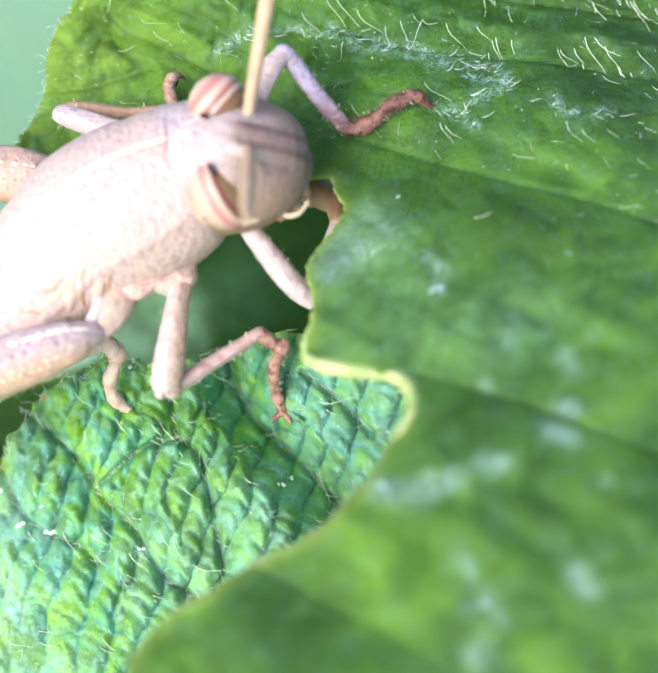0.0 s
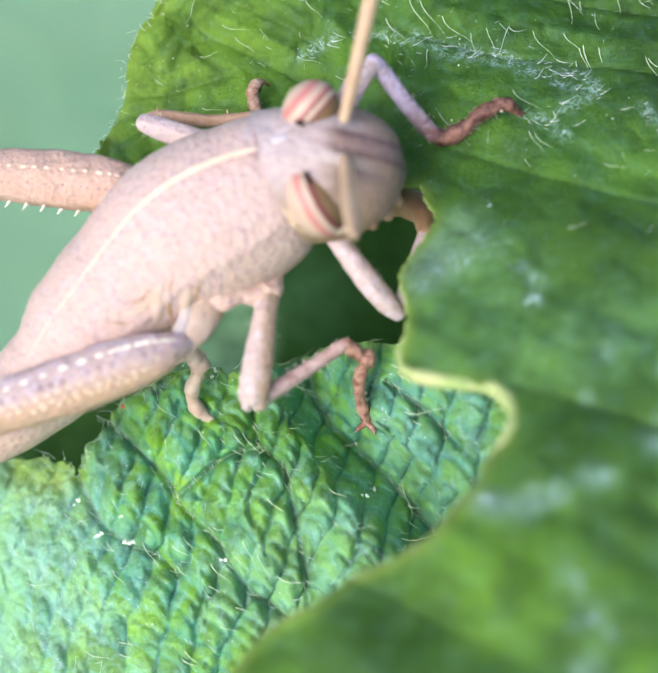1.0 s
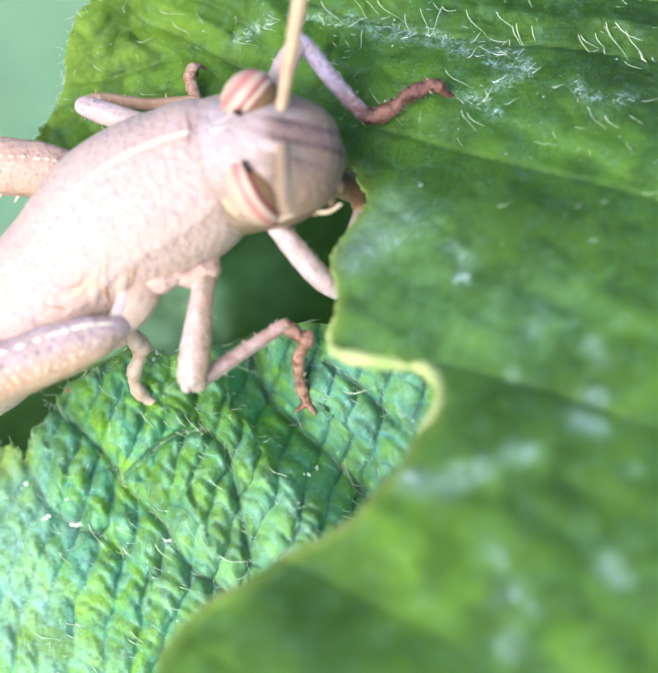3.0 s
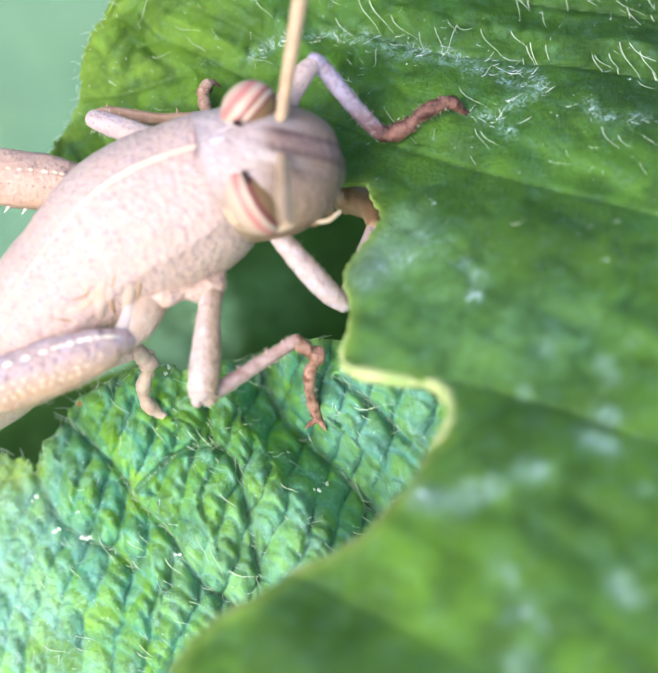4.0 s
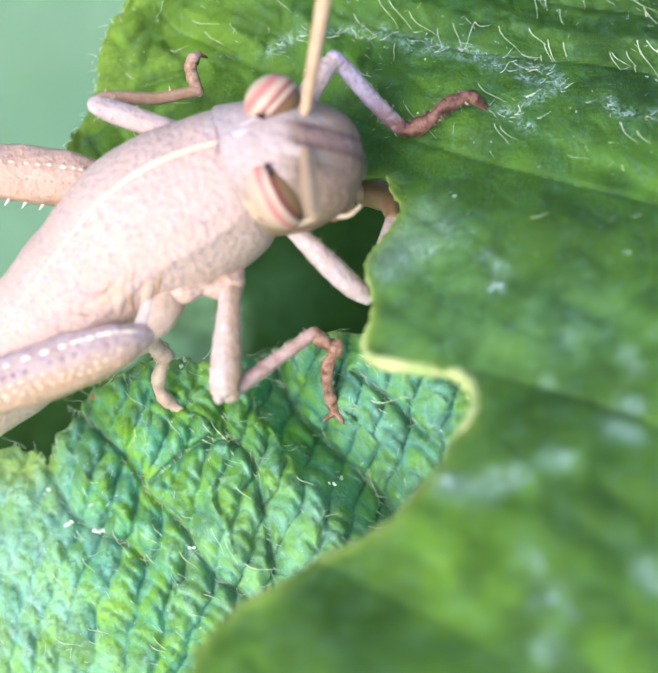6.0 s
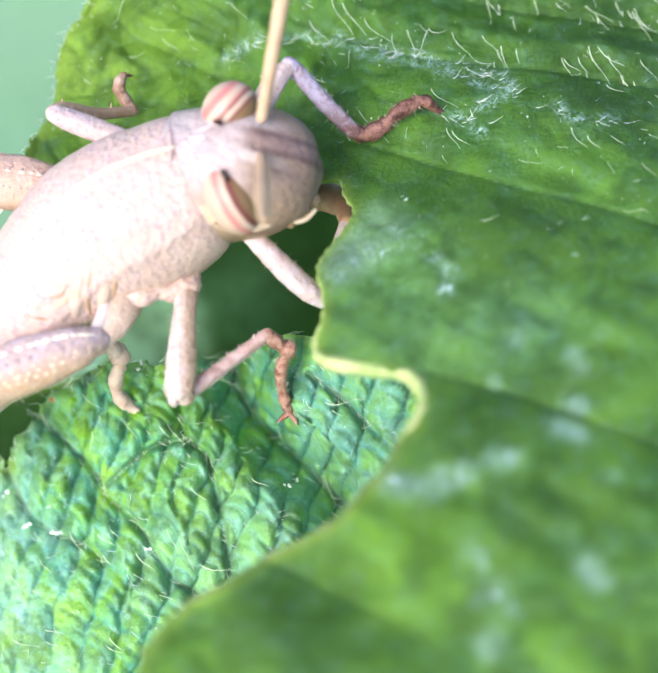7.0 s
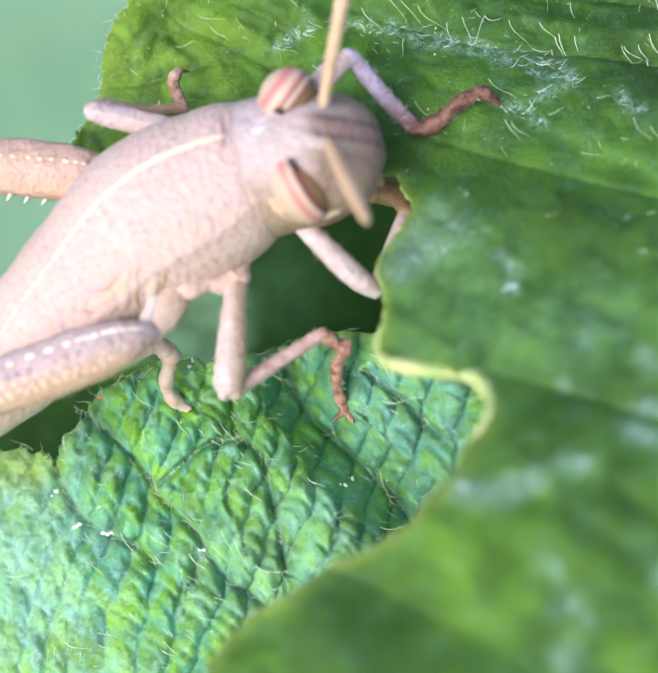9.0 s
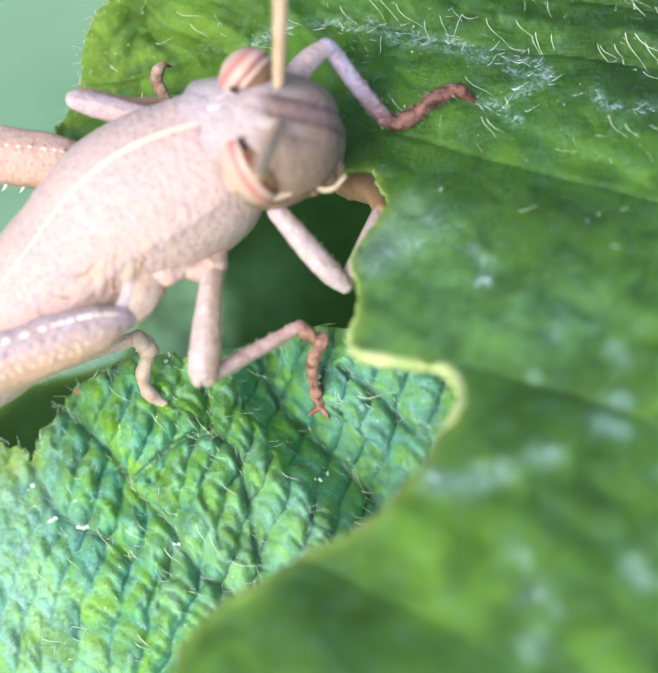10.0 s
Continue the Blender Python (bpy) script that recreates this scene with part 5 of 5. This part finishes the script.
fore_far = limb("front_leg", [(-1.66, 9.07, 1.00), (-1.39, 9.77, 1.20), (-0.84, 10.59, 1.20), (-0.26, 11.19, 1.00)], [0.5, 0.5, 0.48, 0.36],
                [(-0.26, 11.19, 1.00), (0.16, 10.84, 0.70), (1.17, 9.67, 0.10), (2.39, 8.47, -0.70)], [0.4, 0.38, 0.38, 0.36],
                [(2.39, 8.48, -0.80), (2.95, 8.36, -0.90), (3.63, 8.66, -0.80), (4.33, 9.23, -0.70), (5.26, 9.73, -0.70), (5.69, 9.71, -0.90), (6.09, 9.43, -1.30)], [0.3, 0.37, 0.34, 0.31, 0.29, 0.25, 0.19],
                (M_LEG, M_FORESHIN, M_FOOT), "lavender front leg with a red-brown foot", 6, 5)
claws(fore_far, (0.6, -0.8, 0), (0.9, -0.2, 0))
mid_far = limb("middle_leg", [(-6.74, 7.80, 0.00), (-8.11, 8.35, -0.80), (-9.39, 8.84, -1.40), (-10.11, 9.12, -1.60)], [0.5, 0.52, 0.52, 0.42],
               [(-10.12, 9.17, -1.70), (-9.37, 9.41, -2.00), (-7.34, 9.23, -2.60), (-5.24, 9.39, -3.00)], [0.38, 0.33, 0.28, 0.25],
               [(-5.24, 9.39, -3.00), (-5.37, 9.93, -3.20), (-5.41, 10.42, -3.30), (-5.26, 10.77, -3.30), (-4.97, 10.91, -3.50)], [0.26, 0.28, 0.28, 0.26, 0.18],
               (M_LEG, M_TANSHIN, M_TANFOOT), "pale middle leg with a tan foot", 6, 6, knots=0.07)
claws(mid_far, (0.9, -0.4, 0), (-0.3, -1, 0))
hind_near = limb("hind_leg", [(-8.03, -0.50, 2.20), (-8.48, -0.61, 2.60), (-9.26, -0.96, 2.80), (-10.95, -1.56, 2.80), (-12.76, -2.24, 2.60), (-14.58, -2.82, 2.40), (-16.62, -3.48, 2.00), (-19.23, -4.26, 1.60), (-22.41, -5.18, 1.20)], [0.42, 0.62, 0.95, 1.2, 1.25, 1.2, 1.05, 0.75, 0.5],
                 [(-22.47, -5.20, 1.00), (-19.63, -4.62, 0.00), (-14.25, -2.99, -0.80), (-10.58, -1.89, -1.20), (-8.06, -1.01, -1.20)], [0.4, 0.36, 0.34, 0.32, 0.3],
                 [(-8.06, -1.01, -1.20), (-7.67, -1.46, -1.60), (-7.66, -1.81, -1.90), (-7.98, -2.69, -2.90), (-7.77, -3.42, -3.50), (-7.17, -3.88, -3.90)], [0.34, 0.42, 0.29, 0.31, 0.31, 0.24],
                 (M_FEMUR, M_LEG, M_PALEFOOT), "thick speckled hind leg with a white dashed ridge", 0, 7, 1.0)
hind_far = limb("hind_leg", [(-10.25, 5.99, -0.80), (-11.30, 6.19, -1.00), (-13.42, 6.50, -1.40), (-15.51, 6.68, -1.60), (-17.43, 6.85, -1.80), (-20.12, 7.09, -2.00), (-22.63, 7.30, -2.20)], [0.7, 1.15, 1.3, 1.22, 1.05, 0.75, 0.5],
                [(-22.68, 7.32, -2.40), (-22.93, 5.10, -4.00), (-22.55, 1.65, -5.50), (-21.82, -2.31, -6.50)], [0.38, 0.34, 0.32, 0.3],
                [(-21.82, -2.31, -6.50), (-21.50, -2.92, -6.80), (-21.14, -3.32, -7.00)], [0.26, 0.24, 0.2],
                (M_FARFEMUR, M_LEG, M_PALEFOOT), "thick pinkish hind leg with a white dashed ridge", 0, 8)


def bead_row(name, leg, rim, line, n, size, long, material, label, seed, skip=0.0, sink=0.0):
    """A row of flattened beads along an upper leg's near side, as one mesh."""
    r = np.random.RandomState(seed)
    p = curve_points([(a, b, 0) for a, b, _ in line], 12)[:, :2]
    bits = []
    for k in np.linspace(0, len(p) - 2, n):
        if r.rand() < skip:
            continue
        k = int(k)
        way = (*(p[k + 1] - p[k]), 0)
        grow = r.uniform(0.75, 1.2)
        at = limb_point(*rim, *(p[k] + r.normal(0, 0.015, 2)), -sink)
        bits.append(ball(rel(at, leg["a"]), (size * grow, size * long * grow, size * 0.7), axes_to(way), 6, 8))
    tagged(part(name, joined(*bits), material, leg["leg"], label), kind="stuff")


NEAR_RIM = ([(-8.03, -0.50, 2.20), (-8.48, -0.61, 2.60), (-9.26, -0.96, 2.80), (-10.95, -1.56, 2.80), (-12.76, -2.24, 2.60), (-14.58, -2.82, 2.40), (-16.62, -3.48, 2.00)], [0.42, 0.62, 0.95, 1.2, 1.25, 1.2, 1.05])
FAR_RIM = ([(-10.25, 5.99, -0.80), (-11.30, 6.19, -1.00), (-13.42, 6.50, -1.40), (-15.51, 6.68, -1.60), (-17.43, 6.85, -1.80)], [0.7, 1.15, 1.3, 1.22, 1.05])
bead_row("ridge_dash", hind_near, NEAR_RIM, [(-8.47, -0.59, 0.00), (-8.77, -0.48, 0.00), (-9.51, -0.42, 0.00), (-10.43, -0.66, 0.00), (-11.35, -0.96, 0.00), (-13.19, -1.62, 0.00), (-15.03, -2.32, 0.00), (-16.50, -2.91, 0.00)], 18, 0.10, 2.0, M_BEAD, "white dashes along the ridge", 41)
part("ridge_end", loft([rel(p, hind_near["a"]) for p in [(-8.94, -0.35, 3.55), (-8.50, -0.37, 3.22), (-8.23, -0.51, 2.85), (-8.10, -0.78, 2.50)]], [0.06, 0.1, 0.1, 0.05], 8, 6), M_BEAD, hind_near["leg"], "white arc at the end of the ridge")
bead_row("ridge_spot", hind_near, NEAR_RIM, [(-8.77, -0.77, 0.00), (-10.43, -1.21, 0.00), (-12.27, -1.84, 0.00), (-14.11, -2.50, 0.00), (-16.31, -3.24, 0.00)], 16, 0.11, 1.15, M_DARKBEAD, "grey spots below the ridge", 42, 0.0, 0.03)
for k, (line, n) in enumerate((([(-8.77, -0.99, 0.00), (-10.43, -1.55, 0.00), (-12.27, -2.17, 0.00), (-14.11, -2.80, 0.00), (-15.95, -3.39, 0.00)], 17), ([(-9.14, -1.33, 0.00), (-10.79, -1.95, 0.00), (-12.45, -2.58, 0.00), (-14.11, -3.09, 0.00), (-15.76, -3.61, 0.00)], 15), ([(-9.87, -1.84, 0.00), (-11.35, -2.36, 0.00), (-12.82, -2.91, 0.00), (-14.11, -3.35, 0.00)], 12))):
    bead_row("wart", hind_near, NEAR_RIM, line, n, 0.07, 1.5, M_WART, "small pale warts", 43 + k, 0.12, 0.02)
bead_row("ridge_dash", hind_far, FAR_RIM, [(-10.33, 6.48, 0.00), (-11.35, 6.63, 0.00), (-13.19, 6.85, 0.00), (-15.21, 6.99, 0.00), (-17.05, 7.10, 0.00)], 15, 0.07, 2.0, M_WART, "pale dashes along the ridge", 47)
bead_row("ridge_spot", hind_far, FAR_RIM, [(-10.52, 6.61, 0.00), (-11.53, 6.77, 0.00), (-13.19, 6.99, 0.00), (-15.21, 7.14, 0.00), (-17.05, 7.23, 0.00)], 13, 0.055, 1.3, M_DARKBEAD, "dark spots along the ridge", 48, 0.1, 0.02)
bead_row("wart", hind_far, FAR_RIM, [(-11.35, 5.93, 0.00), (-13.19, 6.15, 0.00), (-15.21, 6.29, 0.00), (-17.05, 6.44, 0.00)], 16, 0.05, 1.3, M_DARKBEAD, "row of fine dark spots", 49, 0.2, 0.02)
spike = []
for q in np.array([(-12.26, 5.08, -1.20), (-13.01, 5.08, -1.20), (-13.76, 5.16, -1.20), (-14.50, 5.27, -1.20), (-15.25, 5.34, -1.20), (-16.00, 5.45, -1.20)]):
    spike.append(loft([rel(q + (0.06, 0.1, 0), hind_far["a"]), rel(q, hind_far["a"]), rel(q + (-0.1, -0.14, 0), hind_far["a"])], [0.08, 0.06, 0.02], 6, 2))
tagged(part("spines", joined(*spike), M_BEAD, hind_far["leg"], "small pale spines"), kind="stuff")


def bristles(owner, origin, line, radius, count, length, seed):
    """Fine pale hairs standing off a limb or the body."""
    r = np.random.RandomState(seed)
    p = curve_points(line, 10)
    tan = np.gradient(p, axis=0)
    roots, ways = [], []
    for _ in range(count):
        k = r.randint(len(p))
        t = Vector(tan[k]).normalized()
        side = t.cross(Vector((0, 0, 1))).normalized() * (1 if r.rand() < 0.5 else -1)
        way = (side + Vector((0, 0, r.uniform(0.0, 0.9)))).normalized()
        roots.append(Vector(rel(p[k], origin)) + way * radius * 0.95)
        ways.append(way + t * r.normal(0, 0.3))
    ob = part("bristles", hairs(roots, ways, r.uniform(0.5 * length, length, count), 0.011, seed), M_BRISTLE, owner, "fine pale bristles")
    return tagged(ob, kind="stuff")


bristles(mid_near["leg"], mid_near["a"], [(-4.71, 0.79, 1.70), (-4.78, -0.65, 2.00), (-4.85, -1.90, 2.10), (-4.93, -2.76, 2.00)], 0.62, 22, 0.24, 81)
bristles(mid_near["shin"], mid_near["k"], [(-4.27, -2.56, 1.60), (-2.67, -1.53, 0.80), (-1.13, -0.51, 0.20)], 0.3, 26, 0.3, 82)
bristles(mid_near["foot"], mid_near["f"], [(-0.19, -1.18, -0.40), (-0.49, -1.80, -1.00), (-0.53, -2.77, -1.90), (-0.35, -3.45, -2.60)], 0.22, 18, 0.3, 83)
bristles(fore_far["shin"], fore_far["k"], [(0.16, 10.84, 0.70), (1.17, 9.67, 0.10), (2.39, 8.47, -0.70)], 0.3, 22, 0.35, 84)
bristles(fore_far["foot"], fore_far["f"], [(2.95, 8.36, -0.90), (3.63, 8.66, -0.80), (4.33, 9.23, -0.70), (5.26, 9.73, -0.70)], 0.25, 26, 0.35, 85)
bristles(hind_near["leg"], hind_near["a"], [(-9.26, -0.96, 2.80), (-10.95, -1.56, 2.80), (-12.76, -2.24, 2.60), (-14.58, -2.82, 2.40)], 1.15, 60, 0.45, 86)
bristles(fore_near["leg"], fore_near["a"], [(-1.38, 3.33, 1.40), (-0.48, 2.34, 1.20), (0.34, 1.53, 0.80)], 0.46, 16, 0.3, 87)
bristles(mid_far["leg"], mid_far["a"], [(-8.11, 8.35, -0.80), (-9.39, 8.84, -1.40), (-10.11, 9.12, -1.60)], 0.48, 14, 0.3, 88)
bristles(thorax, BODY_AT, [(-9.30, 3.19, 0.20), (-10.13, 2.46, 0.15), (-11.35, 1.27, 0.00)], 2.95, 50, 0.3, 89)


# ---- movement ----
def swing(rest, now):
    """The turn that takes one direction to another."""
    return Vector(rest).rotation_difference(Vector(now)).to_matrix().to_4x4()


def drive(leg, rows):
    """Rows: seconds and the shifts of hip, knee, ankle and foot tip in millimetres."""
    a0, k0, f0, t0 = leg["a"], leg["k"], leg["f"], leg["tip"]
    upper, shin, foot = [], [], []
    for t, da, dk, df, dt in rows:
        a, k, f, tip = (Vector(p) + Vector(d) for p, d in ((a0, da), (k0, dk), (f0, df), (t0, dt)))
        m = Matrix.Translation((a - BASE) * MM) @ swing(k0 - a0, k - a)
        knee = m @ ((k0 - a0) * MM) + BASE * MM
        s = Matrix.Translation(knee - BASE * MM) @ swing(f0 - k0, f * MM - knee)
        ankle = s @ ((f0 - k0) * MM) + BASE * MM
        e = Matrix.Translation(ankle - BASE * MM) @ swing(t0 - f0, tip * MM - ankle)
        upper.append((t, m))
        shin.append((t, m.inverted() @ s))
        foot.append((t, m.inverted() @ e))
    walk(leg["leg"], upper)
    walk(leg["shin"], shin)
    walk(leg["foot"], foot)
    if "claw" in leg:
        walk(leg["claw"], foot)


BODY_SHIFT = [(0.0, 0.35, 0.0), (0.5, 0.24, 0.0), (1.0, 0.28, -0.1), (1.5, 0.4, -0.34), (2.0, 0.6, -0.25), (2.5, 0.52, -0.12), (4.5, 0, 0), (6.5, 0.03, -0.3), (7.5, 0.16, -0.3), (8.5, -0.06, -0.05), (9.0, -0.14, -0.03), (9.5, -0.36, 0.16), (10.0, -0.1, 0.22)]
HEAD_SHIFT = [(0.0, 0.27, -0.04, -1), (0.5, 0.3, 0.08, -1), (1.0, 0.36, -0.03, -1), (1.5, 1.1, -0.4, -4), (1.6, 1.1, -0.5, -6), (1.7, 1.4, -1.5, -4), (1.8, 1.05, -0.55, -7), (2.0, 0.99, -0.49, -7), (2.5, 0.95, -0.4, -1), (4.5, 0, 0, 0), (6.5, 0.22, -0.2, -1), (7.5, 0.36, -0.22, -2), (8.5, 0.48, -0.1, -4), (8.6, 0.55, -0.5, -3), (8.8, 0.5, -0.15, 1), (9.0, 0.43, -0.08, 4), (9.5, 0.08, 0.3, 4), (10.0, -0.1, 0.58, 0)]
TILT = {1.5: (0, -14), 1.6: (0, -13), 1.7: (0, -12), 1.8: (0, -10), 2.0: (0, -6), 9.0: (0, 3), 9.5: (0, 5), 10.0: (0, -4)}
FEELER_LEAN = [(0.0, 0.17, 0.35), (0.5, 0.22, 0.35), (1.0, 0.2, 0.35), (1.5, 0.065, 0.35), (1.6, 0.08, 0.6), (1.7, 0.6, 1.8), (1.8, 0.2, 0.7), (2.0, 0.125, 0.35), (2.5, 0.196, 0.35), (4.5, 0.17, 0.35), (6.5, 0.157, 0.35), (7.5, 0.153, 0.35), (8.0, 0.14, 0.35), (8.2, 0.22, 0.35),
               (8.5, 0.24, 0.35), (8.6, 0.36, 1.5), (8.8, 0.24, 0.5), (9.0, 0.24, 0.35), (9.5, 0.26, 0.35), (10.0, 0.05, 0.35)]
FEELER_DROP = [(0.0, 0.2, -3.0), (0.5, 0.4, -3.1), (1.0, 0.35, -3.3), (1.4, 0.7, -2.8), (1.5, 1.1, -2.3), (1.6, 0.2, -4.3), (1.7, 0.3, -5.1), (1.8, 0.1, -3.8), (2.0, 0.6, -3.6), (2.2, -0.2, -3.0), (2.5, 0.2, -2.8), (4.5, 0.3, -3.0), (6.5, 0.35, -3.0), (7.5, 0.2, -2.9), (8.5, 0.5, -3.4), (8.6, 0.65, -3.5),
               (8.8, 0.35, -2.9), (9.0, 0.85, -3.4), (9.2, 0.5, -2.8), (9.4, 0.95, -3.2), (9.5, 0.6, -3.0), (9.7, 0.2, -2.7), (10.0, -0.35, -2.65)]


def motions():
    walk(thorax, [(t, Matrix.Translation((Vector(BODY_AT) - BASE + Vector((x, y, 0))) * MM)) for t, x, y in BODY_SHIFT])
    rows = []
    for t, x, y, turn in HEAD_SHIFT:
        rx, ry = TILT.get(t, (0, 0))
        rows.append((t, Matrix.Translation((Vector(HEAD_AT) - BASE + Vector((x, y, 0))) * MM) @ pose(0, 0, 0, rx, ry, turn)))
    walk(head, rows)
    for ob, at, table in ((antenna_a, FEELER_A, [(t, Vector((k, 1.0, rise))) for t, k, rise in FEELER_LEAN]),
                          (antenna_b, FEELER_B, [(t, Vector((x, y, math.sqrt(36 - x * x - y * y)))) for t, x, y in FEELER_DROP])):
        walk(ob, [(t, Matrix.Translation(Vector(rel(at, HEAD_AT)) * MM) @ swing((0, 0, 1), way)) for t, way in table])
    walk(palp, [(t, Matrix.Translation((Vector(rel(PALP_AT, HEAD_AT)) + Vector(reach)) * MM) @ pose(0, 0, 0, 0, 0, turn)) for t, turn, reach in ((0, 5, (0.15, -0.1, 0.2)), (0.5, 25, (0, 0, 0)), (1.0, 30, (0, 0, 0)), (1.5, -20, (0, 0, 0)), (2.0, 0, (0, 0, 0)), (2.5, -15, (0, 0, 0)), (4.5, 0, (0, 0, 0)), (5.0, 10, (0, 0, 0)), (6.5, -12, (0, 0, 0)), (7.5, 8, (-0.1, 0.1, -0.1)), (8.0, 0, (-0.5, 0.5, -0.6)), (9.2, 0, (-0.5, 0.5, -0.6)), (9.5, 0, (-0.1, 0.1, 0)), (9.75, 0, (0.2, -0.08, 0.2)), (10.0, 4, (0.3, -0.1, 0.3)))])
    still = (0, 0, 0)
    body = {t: (x, y, 0) for t, x, y in BODY_SHIFT}
    knee = {0.0: (0.01, 0.16), 0.5: (-0.1, 0.22), 1.0: (-0.05, 0.13), 1.5: (0.04, -0.07), 2.0: (0.25, -0.04), 2.5: (0.16, 0.02), 4.5: (0, 0), 6.5: (0.1, -0.3), 7.5: (0.12, -0.28), 8.5: (-0.14, -0.1), 9.0: (-0.16, -0.06), 9.5: (-0.18, 0.06), 10.0: (-0.17, 0.18)}
    drive(mid_near, [(t, body[t], (*knee[t], 0), still, still) for t in body])
    fore = {0.0: (0.2, -0.3), 0.5: (0.05, -0.39), 1.0: (0.14, -0.4), 1.5: (0.3, -0.31), 2.0: (0.3, -0.3), 2.5: (0.25, -0.2), 4.5: (0, 0), 6.5: (0.2, -0.11), 7.5: (0.28, -0.11), 8.5: (0.1, 0.05), 9.0: (0.05, 0.16), 9.5: (-0.29, 0.41), 10.0: (-0.08, 0.08)}
    drive(fore_near, [(t, body[t], (*fore[t], 0), still, still) for t in body])
    far = {0.0: (0.2, 0.2), 0.5: (0.13, 0.13), 1.0: (0.16, 0.02), 1.5: (0, 0.12), 2.0: (0.05, 0.04), 2.5: (0, 0.13), 4.5: (0, 0), 6.5: (0, 0), 7.5: (0.2, -0.07), 8.5: (0.2, -0.1), 9.0: (0.3, -0.03), 9.5: (0.27, 0.05), 10.0: (0.4, 0.3)}
    drive(fore_far, [(t, body[t], (*far[t], 0), still, still) for t in body])
    drive(hind_near, [(t, body[t], body[t], still, still) for t in body])
    drive(hind_far, [(t, body[t], body[t], still, still) for t in body])
    step = [(0.0, body[0.0], (0.2, -0.1, 0), still, still), (0.5, body[0.5], (0.1, -0.2, 0), still, still), (1.5, body[1.5], (0.2, -0.2, 0), still, still), (2.5, body[2.5], still, still, still), (5.2, still, still, still, still),
            (5.7, still, (-0.2, 0, 1.0), (-0.9, 0.8, 0.8), (-1.0, 1.2, 1.0)), (6.3, still, (-0.35, -0.1, 2.0), (-1.95, 0.58, -0.15), (-1.95, 0.85, 0.35)), (6.5, body[6.5], (-0.46, -0.1, 2.0), (-2.36, 1.0, -0.3), (-3.2, 1.2, 0.2)), (7.0, (0.1, -0.3, 0), (-0.5, -0.15, 2.0), (-2.37, 0.2, -0.4), (-2.73, -0.16, 0.1)),
            (7.5, body[7.5], (-0.49, -0.18, 2.0), (-2.1, 0.05, -0.1), (-2.3, -0.1, 0.4)), (8.5, body[8.5], (-0.9, -0.27, 2.0), (-2.3, -0.17, 0.1), (-2.4, -0.1, 0.6)), (9.5, body[9.5], (-1.3, -0.28, 2.0), (-2.45, -0.05, 0.2), (-2.55, 0, 0.7)), (10.0, body[10.0], (-0.73, -0.13, 2.0), (-2.2, -0.05, 0.2), (-2.3, 0, 0.7))]
    drive(mid_far, step)


motions()
